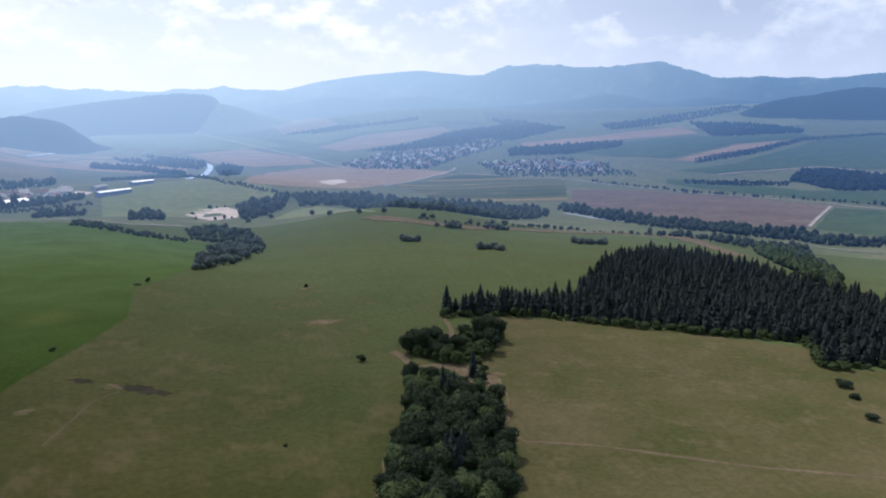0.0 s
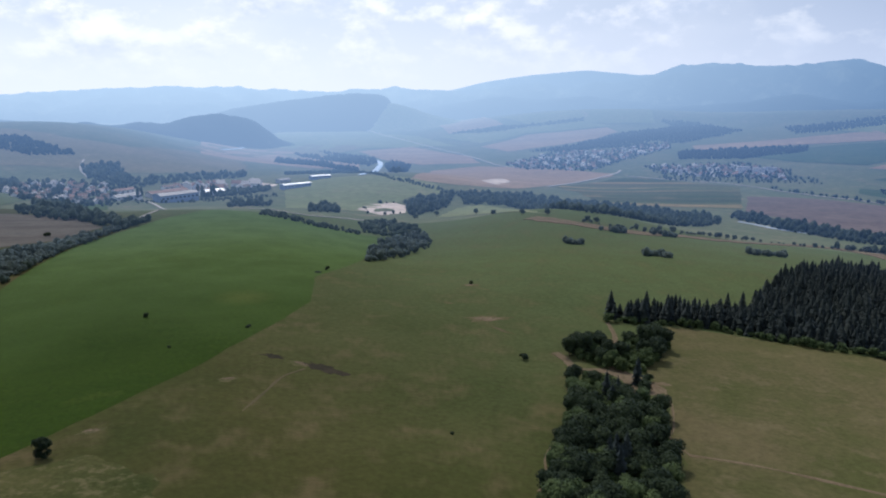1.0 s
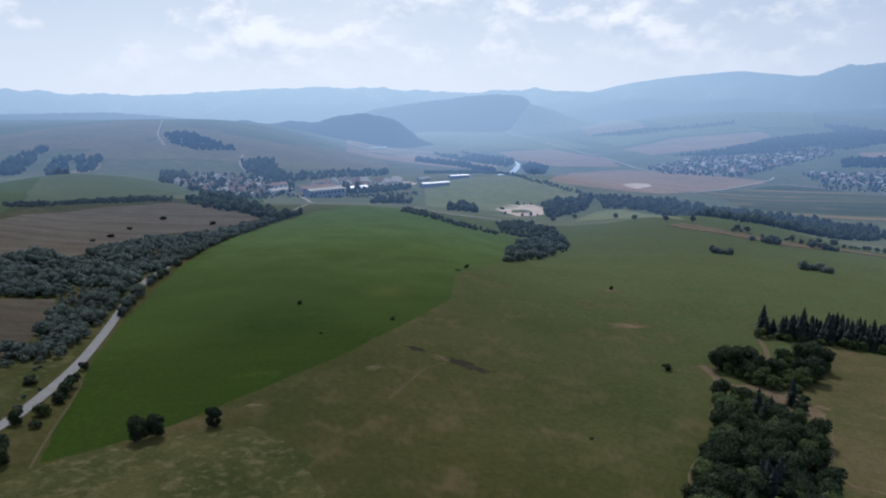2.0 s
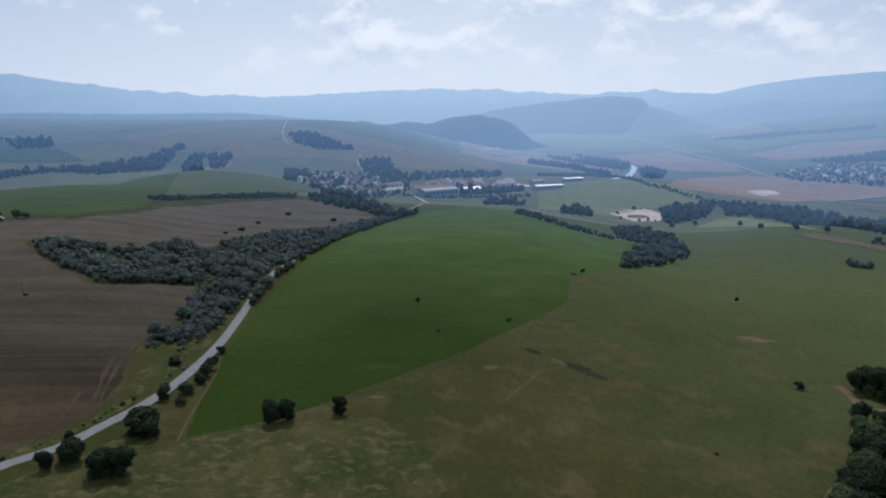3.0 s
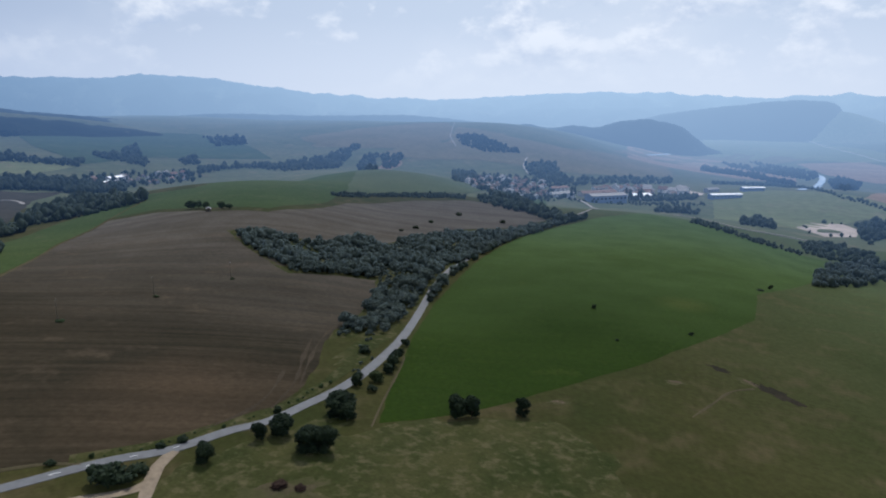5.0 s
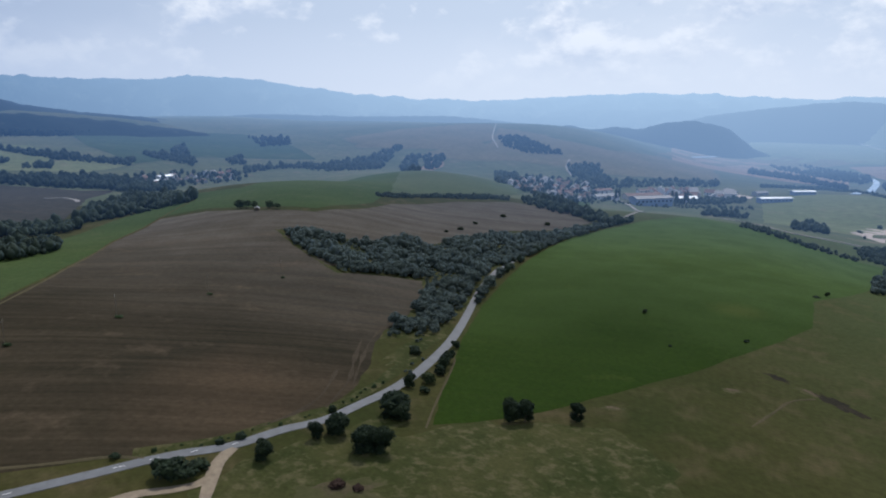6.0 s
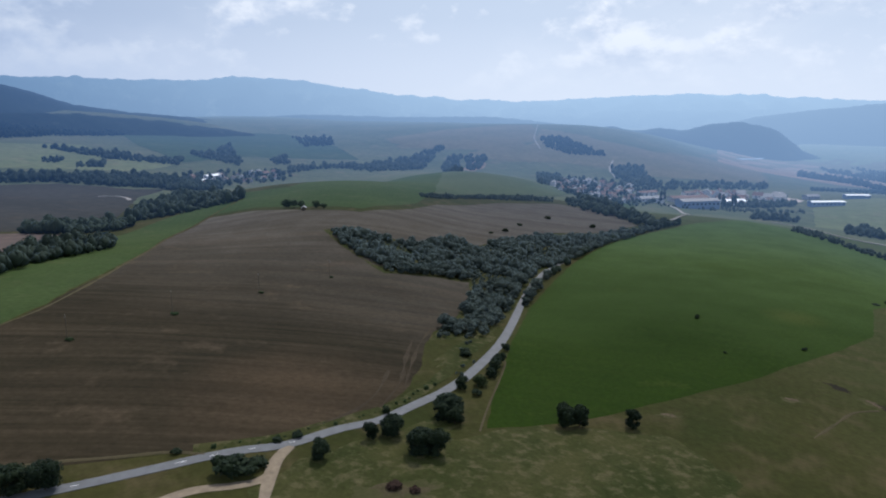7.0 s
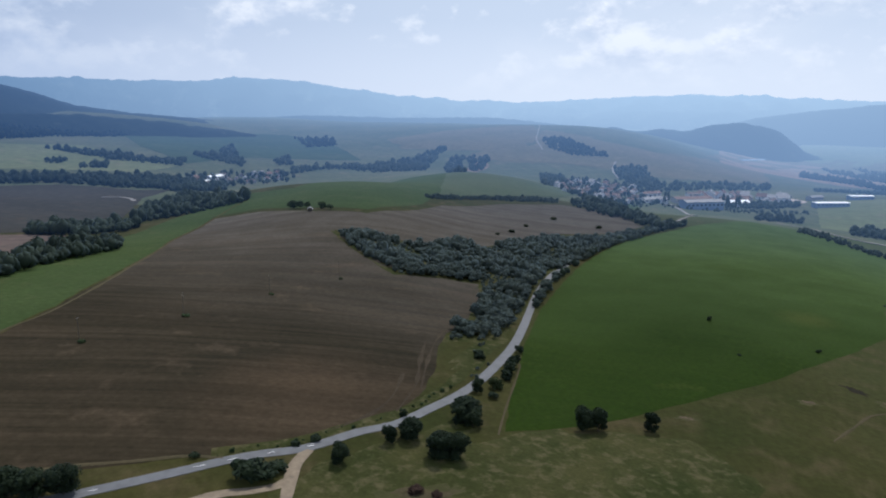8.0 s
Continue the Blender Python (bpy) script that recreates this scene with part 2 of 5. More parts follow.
PALE_LEAF = leafy("pale_green_leaves", (0.030, 0.043, 0.018), (0.055, 0.070, 0.032))
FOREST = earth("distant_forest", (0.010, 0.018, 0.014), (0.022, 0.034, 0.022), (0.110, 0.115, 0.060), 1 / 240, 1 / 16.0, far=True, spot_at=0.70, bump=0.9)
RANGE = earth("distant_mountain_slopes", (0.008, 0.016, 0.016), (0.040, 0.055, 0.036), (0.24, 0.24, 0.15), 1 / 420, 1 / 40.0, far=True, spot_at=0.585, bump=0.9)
SOIL_TRACK = earth("pale_wheel_soil", (0.066, 0.050, 0.032), (0.088, 0.067, 0.043), (0.05, 0.04, 0.026), 1 / 12, 1 / 1.0)
# Lifted tone: some haze is painted into this distant pasture.
FAR_DRY = earth("distant_dry_pasture", (0.145, 0.134, 0.070), (0.190, 0.160, 0.092), (0.24, 0.19, 0.12), 1 / 130, 1 / 10.0, far=True, sheen=0.02, bump=0.3)
HEDGE_LEAF = leafy("hedgerow_leaves", (0.026, 0.043, 0.014), (0.080, 0.105, 0.036), sheen=0.05)

# heights of the land along bearings (degrees left of the first view), at these distances
REACH = (0, 150, 250, 400, 600, 800, 1000, 1300, 1700, 2200, 2800, 3400, 4100, 4900)
LAND_EAST = {
    -120: (2, 0, -2, -6, -12, -18, -22, -22, -15, 0, 20, 40, 60, 80),
    -50: (2, -6, -12, -20, -34, -52, -64, -70, -66, -44, 0, 50, 20, 0),
    -32: (2, -7, -12, -20, -38, -62, -71, -73, -66, -40, 8, 55, 20, 0),
    -20: (2, -8, -12, -19, -34, -58, -72, -76, -72, -48, -4, 38, 5, -10),
    -8: (2, -8, -11, -18, -29, -52, -73, -80, -81, -58, -22, 12, -20, -20),
    4: (2, -6, -11, -13, -24, -29, -66, -80, -84, -80, -52, 8, -25, -30),
}
LAND_WEST = {
    16: (2, -2, -8, -12, -34, -48, -58, -50, -86, -91, -85, -66, -50, -40),
    28: (2, 2, -3, -6, -17, -29, -52, -58, -72, -89, -88, -70, -50, -40),
    40: (2, 6, 3, -2, -14, -19, -42, -39, -8, 12, -20, -45, -45, -40),
    52: (2, 9, 5, -3, -4, 1, -1, -30, 4, 20, 0, -30, -40, -40),
    64: (2, 12, 10, 9, 17, 11, -24, -18, 2, 20, 15, -10, -20, -20),
    78: (2, 13, 15, 13, -1, -6, -8, 4, 16, 40, 30, 10, 0, 0),
    92: (2, 13, 15, 17, 6, 0, 0, 15, 50, 90, 70, 40, 30, 30),
    170: (2, 8, 10, 14, 20, 28, 36, 48, 60, 75, 90, 100, 110, 120),
}


def cubic_weights(knots, x):
    """Knot indices and the four weights of a smooth curve through values at the knots."""
    k = np.asarray(knots, float)
    i = np.clip(np.searchsorted(k, x) - 1, 0, len(k) - 2)
    h = k[i + 1] - k[i]
    u = (x - k[i]) / h
    a, b = np.maximum(i - 1, 0), np.minimum(i + 2, len(k) - 1)
    h00, h10 = 2 * u**3 - 3 * u**2 + 1, u**3 - 2 * u**2 + u
    h01, h11 = -2 * u**3 + 3 * u**2, u**3 - u**2
    s0, s1 = h / (k[i + 1] - k[a]), h / (k[b] - k[i])
    return (a, i, i + 1, b), (-h10 * s0, h00 - h11 * s1, h01 + h10 * s0, h11 * s1)


TABLE = {**LAND_EAST, **LAND_WEST}
TABLE.update({-190: LAND_WEST[170], 240: LAND_EAST[-120]})
BEARINGS = sorted(TABLE)
HEIGHTS = np.array([TABLE[b] for b in BEARINGS], float)


def land(x, y):
    """The height of the ground at x, y (numbers or arrays)."""
    x, y = np.asarray(x, float), np.asarray(y, float)
    r, az = np.minimum(np.hypot(x, y), 4899), np.degrees(np.arctan2(-x, y))
    (a, b, c, d), w = cubic_weights(REACH, r)
    (e, f, g, h), v = cubic_weights(BEARINGS, az)
    z = 0
    for row, weight in zip((e, f, g, h), v):
        z = z + weight * sum(HEIGHTS[row, col] * q for col, q in zip((a, b, c, d), w))
    fade = np.clip(r / 300, 0, 1)
    z = z + fade * (0.9 * np.sin(x / 47 + 1.3) * np.sin(y / 61 + 0.4) + 0.5 * np.sin((x + y) / 29) * np.sin((x - 1.7 * y) / 37))
    hilly = np.clip((r - 1900) / 900, 0, 1)
    return z + hilly * (7 * np.sin(x / 310 + 1.1) * np.sin(y / 265 + 0.3) + 4 * np.sin((x + 0.6 * y) / 150) * np.sin((0.5 * x - y) / 190))

# ---------------------------------------------------------------- the land


HUB = np.array((0.0, 0.0, 100.0))


def mesh_object(name, verts, faces, material, parent=None, label="", smooth=False):
    """A mesh from plan units, in metres; the hills of the horizon stand nearer than they are, and are smaller by as much."""
    verts = np.asarray(verts, float)
    far = np.maximum(np.hypot(verts[:, 0], verts[:, 1]) - NEAR, 0.0)
    drawn = (NEAR + far / (1 + far / DRAWN)) / (NEAR + far)
    verts = ((verts - HUB) * drawn[:, None] + HUB) * UNIT
    me = bpy.data.meshes.new(name)
    if isinstance(faces, np.ndarray) and faces.shape[1] == 3:
        me.vertices.add(len(verts))
        me.vertices.foreach_set("co", np.asarray(verts, np.float32).ravel())
        me.loops.add(faces.size)
        me.loops.foreach_set("vertex_index", faces.astype(np.int32).ravel())
        me.polygons.add(len(faces))
        me.polygons.foreach_set("loop_start", np.arange(0, faces.size, 3, dtype=np.int32))
        me.update(calc_edges=True)
    else:
        me.from_pydata([tuple(v) for v in verts], [], [tuple(f) for f in faces])
    for m in material if isinstance(material, (list, tuple)) else [material]:
        me.materials.append(m)
    if smooth:
        me.shade_smooth()
    ob = new(name, me)
    if parent:
        ob.parent = parent
    if label:
        ob["label"] = label
    return ob


def place(x, y, z, turn=0.0):
    """A pose at a place of the plan."""
    return pose(x * UNIT, y * UNIT, z * UNIT, 0, 0, turn)


def build_ground():
    bearings = np.concatenate([np.arange(-62, 112, 0.6), np.arange(112, 298, 4.0)])
    rings = np.concatenate([[12.0], 30 * 1.0205 ** np.arange(0, 252)])
    rings = np.append(rings[rings < 4850], 4890)
    b, r = np.meshgrid(np.radians(bearings), rings)
    x, y = -np.sin(b) * r, np.cos(b) * r
    z = land(x, y)
    n, k = len(bearings), len(rings)
    verts = np.stack([x, y, z], -1).reshape(-1, 3).tolist() + [(0.0, 0.0, float(land(0, 0)))]
    faces = [(i * n + j, i * n + (j + 1) % n, (i + 1) * n + (j + 1) % n, (i + 1) * n + j) for i in range(k - 1) for j in range(n)]
    faces = [f[::-1] for f in faces] + [(n * k, j, (j + 1) % n) for j in range(n)]
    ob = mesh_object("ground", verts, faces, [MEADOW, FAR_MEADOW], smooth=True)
    # rings beyond this reach use the paler grass with haze in its tone
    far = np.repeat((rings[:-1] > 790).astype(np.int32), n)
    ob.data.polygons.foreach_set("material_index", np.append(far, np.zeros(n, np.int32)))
    return tagged(ob, "rolling grass meadow falling to a river valley", "ground", kind="structure")


def smooth_line(points, step, closed=False):
    """Points along a smooth curve through the given ones, about step apart."""
    p = np.array(points, float)
    n = len(p)
    out = []
    for i in range(n if closed else n - 1):
        if closed:
            a, b, c, d = p[i - 1], p[i], p[(i + 1) % n], p[(i + 2) % n]
        else:
            a, b, c, d = p[max(i - 1, 0)], p[i], p[i + 1], p[min(i + 2, n - 1)]
        m = max(1, int(np.hypot(*(c - b)) / step))
        u = np.arange(m)[:, None] / m
        out.append(0.5 * (2 * b + (c - a) * u + (2 * a - 5 * b + 4 * c - d) * u**2 + (3 * b - a - 3 * c + d) * u**3))
    if not closed:
        out.append(p[-1:])
    return np.concatenate(out)


def inside(poly, x, y):
    p = np.asarray(poly, float)
    hit = np.zeros(np.shape(x), bool)
    for (x0, y0), (x1, y1) in zip(p, np.roll(p, -1, 0)):
        cross = (y0 > y) != (y1 > y)
        with np.errstate(divide="ignore", invalid="ignore"):
            hit ^= cross & (x < (x1 - x0) * (y - y0) / (y1 - y0) + x0)
    return hit


def rise(x, y, lift):
    return land(x, y) + lift + 0.3 * (np.hypot(x, y) / 1000) ** 2


def draped(name, outline, material, label, category="field", lift=0.16, cell=None, curve=False, ragged=0.0):
    """A patch of ground cover that lies over the land inside its outline."""
    from mathutils.geometry import delaunay_2d_cdt
    o = np.array(outline, float)
    mid = np.hypot(*o.mean(0))
    cell = cell or max(6.0, mid * 0.022)
    edge = smooth_line(o, cell * 0.6, closed=True) if curve else np.concatenate([np.linspace(a, b, max(2, int(np.hypot(*(b - a)) / (cell * 0.6))), endpoint=False) for a, b in zip(o, np.roll(o, -1, 0))])
    if ragged:
        edge = edge + np.array([[noise.noise((x / 9, y / 9, 1.0)), noise.noise((x / 9, y / 9, 7.0))] for x, y in edge]) * ragged
    gx, gy = np.meshgrid(np.arange(o[:, 0].min(), o[:, 0].max(), cell), np.arange(o[:, 1].min(), o[:, 1].max(), cell))
    keep = inside(edge, gx, gy)
    pts = np.concatenate([edge, np.stack([gx[keep], gy[keep]], -1)])
    n = len(edge)
    v, _, f, *_ = delaunay_2d_cdt([Vector(q) for q in pts], [(i, (i + 1) % n) for i in range(n)], [list(range(n))], 1, 1e-4)
    q = np.array([tuple(a) for a in v])
    mids = np.array([q[list(t)].mean(0) for t in f])
    ok = inside(edge, mids[:, 0], mids[:, 1])
    f = [t for t, k in zip(f, ok) if k]
    z = rise(q[:, 0], q[:, 1], lift)
    ob = mesh_object(name, np.column_stack([q, z]), f, material, smooth=True)
    return tagged(ob, label, category, kind="structure")


def ribbon(name, points, width, material, label, category="road", lift=0.3, step=4.0, wobble=0.0, parent=None):
    """A road, track or river: a slightly crowned band with low shoulders that follows the land."""
    p = smooth_line(points, step)
    d = np.gradient(p, axis=0)
    side = np.stack([-d[:, 1], d[:, 0]], -1) / np.hypot(d[:, 0], d[:, 1])[:, None]
    rnd = np.array([noise.noise((x / 11, y / 11, 3.0)) for x, y in p]) * wobble
    half = width / 2 * (1 + rnd)
    cross = ((-1.0, -0.5), (-1.0, 0.0), (-0.5, 0.04), (0.0, 0.07), (0.5, 0.04), (1.0, 0.0), (1.0, -0.5))
    verts = []
    for (x, y), s, h in zip(p, side, half):
        for u, dz in cross:
            verts.append((x + s[0] * u * h, y + s[1] * u * h, float(rise(x + s[0] * u * h, y + s[1] * u * h, lift)) + dz))
    k = len(cross)
    faces = [(i * k + j, i * k + j + 1, (i + 1) * k + j + 1, (i + 1) * k + j) for i in range(len(p) - 1) for j in range(k - 1)]
    ob = mesh_object(name, verts, [f[::-1] for f in faces], material, parent, smooth=False)
    return ob if parent else tagged(ob, label, category, kind="structure")


build_ground()
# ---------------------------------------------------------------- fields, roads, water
# Distant field tones are lifted; part of the haze is painted into them.
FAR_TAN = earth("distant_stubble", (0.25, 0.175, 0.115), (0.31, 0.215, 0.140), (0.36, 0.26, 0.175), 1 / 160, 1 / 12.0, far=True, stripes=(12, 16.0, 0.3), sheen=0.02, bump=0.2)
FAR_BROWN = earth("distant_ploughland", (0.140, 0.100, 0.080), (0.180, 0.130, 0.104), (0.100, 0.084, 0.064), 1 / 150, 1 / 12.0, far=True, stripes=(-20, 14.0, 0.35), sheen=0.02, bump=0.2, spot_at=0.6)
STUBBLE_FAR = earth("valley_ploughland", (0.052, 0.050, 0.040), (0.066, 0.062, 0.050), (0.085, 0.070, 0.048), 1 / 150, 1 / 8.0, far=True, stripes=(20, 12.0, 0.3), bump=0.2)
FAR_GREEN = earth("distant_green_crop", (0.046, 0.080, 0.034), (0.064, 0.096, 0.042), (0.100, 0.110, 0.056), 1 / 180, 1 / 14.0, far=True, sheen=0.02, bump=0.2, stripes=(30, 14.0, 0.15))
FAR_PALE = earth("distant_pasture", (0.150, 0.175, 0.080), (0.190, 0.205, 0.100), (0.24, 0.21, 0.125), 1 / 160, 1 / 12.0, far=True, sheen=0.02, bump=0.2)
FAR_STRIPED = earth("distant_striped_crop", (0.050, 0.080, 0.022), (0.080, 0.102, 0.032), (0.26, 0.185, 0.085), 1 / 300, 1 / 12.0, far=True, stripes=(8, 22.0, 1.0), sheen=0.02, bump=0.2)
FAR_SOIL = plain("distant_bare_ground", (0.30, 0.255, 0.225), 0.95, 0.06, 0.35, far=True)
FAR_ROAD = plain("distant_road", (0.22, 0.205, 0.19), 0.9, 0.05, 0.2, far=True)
# The pale base colour paints in the sky's reflection on the water.
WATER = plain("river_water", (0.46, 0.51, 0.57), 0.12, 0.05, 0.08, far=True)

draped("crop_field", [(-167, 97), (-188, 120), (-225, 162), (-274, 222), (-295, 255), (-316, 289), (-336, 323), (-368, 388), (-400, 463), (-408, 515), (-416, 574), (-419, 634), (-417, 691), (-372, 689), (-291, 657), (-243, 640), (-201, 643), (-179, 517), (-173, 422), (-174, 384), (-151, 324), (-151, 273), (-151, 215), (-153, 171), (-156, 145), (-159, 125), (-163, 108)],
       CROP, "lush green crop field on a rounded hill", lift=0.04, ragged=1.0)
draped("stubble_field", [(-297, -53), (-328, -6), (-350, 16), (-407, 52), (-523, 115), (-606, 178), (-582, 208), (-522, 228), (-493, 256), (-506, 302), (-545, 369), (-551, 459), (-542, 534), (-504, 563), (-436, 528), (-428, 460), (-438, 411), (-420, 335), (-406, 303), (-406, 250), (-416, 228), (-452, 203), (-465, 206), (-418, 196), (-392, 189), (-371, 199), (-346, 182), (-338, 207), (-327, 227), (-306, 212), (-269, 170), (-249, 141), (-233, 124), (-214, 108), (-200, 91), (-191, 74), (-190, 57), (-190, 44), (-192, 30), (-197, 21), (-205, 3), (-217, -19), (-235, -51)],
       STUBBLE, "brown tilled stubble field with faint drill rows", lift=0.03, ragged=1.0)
draped("grass_strip", [(-302, -53), (-388, -56), (-452, 8), (-508, 44), (-573, 91), (-651, 155), (-705, 227), (-708, 251), (-678, 286), (-760, 400), (-840, 520), (-850, 620), (-700, 520), (-579, 384), (-546, 349), (-505, 264), (-539, 237), (-596, 214), (-617, 182), (-534, 119), (-414, 53), (-353, 17), (-331, -6)],
       STRIP, "strip of fresh green grass over the hill", lift=0.03, ragged=1.0)
draped("pale_pasture", [(-840, 610), (-800, 700), (-718, 765), (-596, 584), (-577, 390)],
       PASTURE, "pale green pasture on the hill", lift=0.39, ragged=3.0)
draped("dry_meadow", [(28, 353), (52, 354), (91, 343), (140, 324), (171, 309), (164, 281), (187, 281), (237, 274), (190, 176), (132, 128), (25, 126), (22, 176), (25, 203), (21, 219), (23, 249), (20, 273), (16, 286)],
       DRY, "dry yellow-brown mown meadow", lift=0.02, ragged=1.0)
draped("left_ploughed", [(-1041, -34), (-1013, 72), (-1006, 136), (-927, 201), (-916, 237), (-837, 183), (-703, 131), (-640, 66), (-645, 29), (-657, -37)],
       STUBBLE_FAR, "dark ploughed field in the valley", lift=0.04, ragged=3.0)
draped("red_soil", [(-646, -37), (-635, 28), (-624, 48), (-610, 68), (-576, 60), (-537, 33), (-473, 10), (-395, -38)],
       FAR_BROWN, "reddish bare soil field", lift=0.05, ragged=3.0)
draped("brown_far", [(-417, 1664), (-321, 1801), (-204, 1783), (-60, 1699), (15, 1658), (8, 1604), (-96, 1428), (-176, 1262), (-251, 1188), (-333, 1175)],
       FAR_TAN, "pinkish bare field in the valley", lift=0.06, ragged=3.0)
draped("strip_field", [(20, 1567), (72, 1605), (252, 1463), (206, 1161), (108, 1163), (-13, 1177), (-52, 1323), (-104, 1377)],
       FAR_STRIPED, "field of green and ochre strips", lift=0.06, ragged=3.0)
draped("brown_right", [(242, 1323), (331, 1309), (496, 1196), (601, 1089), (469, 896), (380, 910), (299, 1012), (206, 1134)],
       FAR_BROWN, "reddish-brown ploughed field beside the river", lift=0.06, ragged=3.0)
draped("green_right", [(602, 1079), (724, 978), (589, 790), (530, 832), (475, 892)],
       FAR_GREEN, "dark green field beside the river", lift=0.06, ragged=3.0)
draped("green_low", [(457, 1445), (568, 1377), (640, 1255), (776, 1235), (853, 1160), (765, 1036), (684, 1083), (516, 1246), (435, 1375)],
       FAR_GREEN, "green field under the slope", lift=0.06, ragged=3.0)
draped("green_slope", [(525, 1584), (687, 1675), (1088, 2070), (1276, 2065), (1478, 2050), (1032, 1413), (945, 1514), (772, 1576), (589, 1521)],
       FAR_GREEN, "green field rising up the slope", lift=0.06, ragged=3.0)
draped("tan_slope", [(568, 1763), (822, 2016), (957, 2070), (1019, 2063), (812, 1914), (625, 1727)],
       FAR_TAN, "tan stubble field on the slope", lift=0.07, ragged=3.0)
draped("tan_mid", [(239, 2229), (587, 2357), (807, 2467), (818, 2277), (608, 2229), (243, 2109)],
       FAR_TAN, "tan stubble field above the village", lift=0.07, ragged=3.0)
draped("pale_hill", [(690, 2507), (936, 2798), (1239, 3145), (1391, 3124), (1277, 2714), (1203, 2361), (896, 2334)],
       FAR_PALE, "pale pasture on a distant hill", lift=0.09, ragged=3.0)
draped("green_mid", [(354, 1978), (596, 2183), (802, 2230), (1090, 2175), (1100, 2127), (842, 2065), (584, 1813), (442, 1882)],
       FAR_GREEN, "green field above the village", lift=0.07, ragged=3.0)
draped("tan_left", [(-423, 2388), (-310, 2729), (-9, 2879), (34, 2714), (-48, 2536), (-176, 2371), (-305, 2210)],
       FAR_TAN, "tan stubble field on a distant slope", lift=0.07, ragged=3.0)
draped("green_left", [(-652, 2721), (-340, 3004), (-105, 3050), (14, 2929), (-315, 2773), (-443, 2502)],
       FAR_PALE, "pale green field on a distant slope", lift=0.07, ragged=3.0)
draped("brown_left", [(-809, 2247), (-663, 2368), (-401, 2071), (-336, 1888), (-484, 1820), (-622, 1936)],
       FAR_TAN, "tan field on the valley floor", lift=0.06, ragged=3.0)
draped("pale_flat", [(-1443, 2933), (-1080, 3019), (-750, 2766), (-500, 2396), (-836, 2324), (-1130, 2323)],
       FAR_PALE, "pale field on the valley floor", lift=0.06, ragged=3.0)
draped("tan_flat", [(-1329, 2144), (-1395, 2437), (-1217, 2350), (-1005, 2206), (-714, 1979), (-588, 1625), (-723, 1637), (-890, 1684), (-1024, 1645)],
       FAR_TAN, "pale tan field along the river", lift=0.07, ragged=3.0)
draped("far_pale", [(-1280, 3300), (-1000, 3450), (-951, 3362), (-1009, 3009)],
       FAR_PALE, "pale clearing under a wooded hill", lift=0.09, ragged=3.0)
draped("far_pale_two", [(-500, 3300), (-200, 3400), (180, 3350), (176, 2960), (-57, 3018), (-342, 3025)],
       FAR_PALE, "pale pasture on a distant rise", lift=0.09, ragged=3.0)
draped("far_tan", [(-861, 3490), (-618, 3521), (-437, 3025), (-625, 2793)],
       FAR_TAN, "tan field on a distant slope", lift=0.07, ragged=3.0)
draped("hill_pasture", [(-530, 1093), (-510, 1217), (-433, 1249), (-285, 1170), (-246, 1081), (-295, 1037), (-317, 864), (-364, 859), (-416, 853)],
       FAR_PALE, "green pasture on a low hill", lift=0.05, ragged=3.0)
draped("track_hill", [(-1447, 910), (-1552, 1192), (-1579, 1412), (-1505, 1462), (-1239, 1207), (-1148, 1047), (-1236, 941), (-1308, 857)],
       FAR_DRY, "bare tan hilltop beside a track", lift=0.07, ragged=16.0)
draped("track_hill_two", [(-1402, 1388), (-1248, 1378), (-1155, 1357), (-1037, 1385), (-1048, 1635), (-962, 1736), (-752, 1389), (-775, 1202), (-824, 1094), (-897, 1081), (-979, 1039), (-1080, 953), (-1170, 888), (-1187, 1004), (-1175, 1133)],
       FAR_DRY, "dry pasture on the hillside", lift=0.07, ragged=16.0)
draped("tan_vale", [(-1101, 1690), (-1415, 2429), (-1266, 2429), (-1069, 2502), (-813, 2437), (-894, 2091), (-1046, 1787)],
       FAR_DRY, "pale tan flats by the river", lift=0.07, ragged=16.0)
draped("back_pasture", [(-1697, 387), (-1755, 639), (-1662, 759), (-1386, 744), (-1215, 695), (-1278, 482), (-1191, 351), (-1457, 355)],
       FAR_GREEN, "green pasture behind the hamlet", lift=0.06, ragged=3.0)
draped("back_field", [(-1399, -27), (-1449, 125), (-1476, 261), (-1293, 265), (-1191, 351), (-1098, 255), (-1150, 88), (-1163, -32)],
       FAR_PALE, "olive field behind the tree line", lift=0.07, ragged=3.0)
draped("bare_slope", [(-1040, 806), (-1100, 880), (-1108, 920), (-1075, 900), (-1040, 862), (-1015, 815)], FAR_TAN, "pinkish bare ground on a hillside", "soil patch", lift=0.3, ragged=6.0)
draped("works_yard", [(-585, 1075), (-552, 1078), (-556, 1118), (-597, 1140), (-612, 1113)], FAR_SOIL, "pale yard with heaps beside the works", "yard", lift=0.3, ragged=4.0)
draped("pit_floor", [(-296, 864), (-304, 898), (-296, 913), (-284, 906), (-279, 883), (-289, 874)], FAR_MEADOW, "weedy green floor of the gravel pit", "soil patch", lift=0.5, ragged=4.0)
draped("east_meadow", [(-203, 826), (-206, 960), (-182, 1010), (-119, 985), (-90, 790), (-60, 740), (-120, 800), (-153, 845)], FAR_PALE, "pale green grass on the shoulder of the hill", lift=0.3, ragged=4.0)
draped("sand_pit", [(-239, 1334), (-206, 1290), (-186, 1395), (-214, 1458), (-232, 1400)], FAR_SOIL, "pale bare hollow in the pinkish field", "soil patch", lift=0.3, ragged=5.0)
draped("village_lawn", [(-658, 747), (-684, 815), (-653, 810), (-524, 646), (-543, 645), (-529, 602)],
       STRIP, "bright mown lawn beside the village houses", lift=0.30, ragged=1.0)
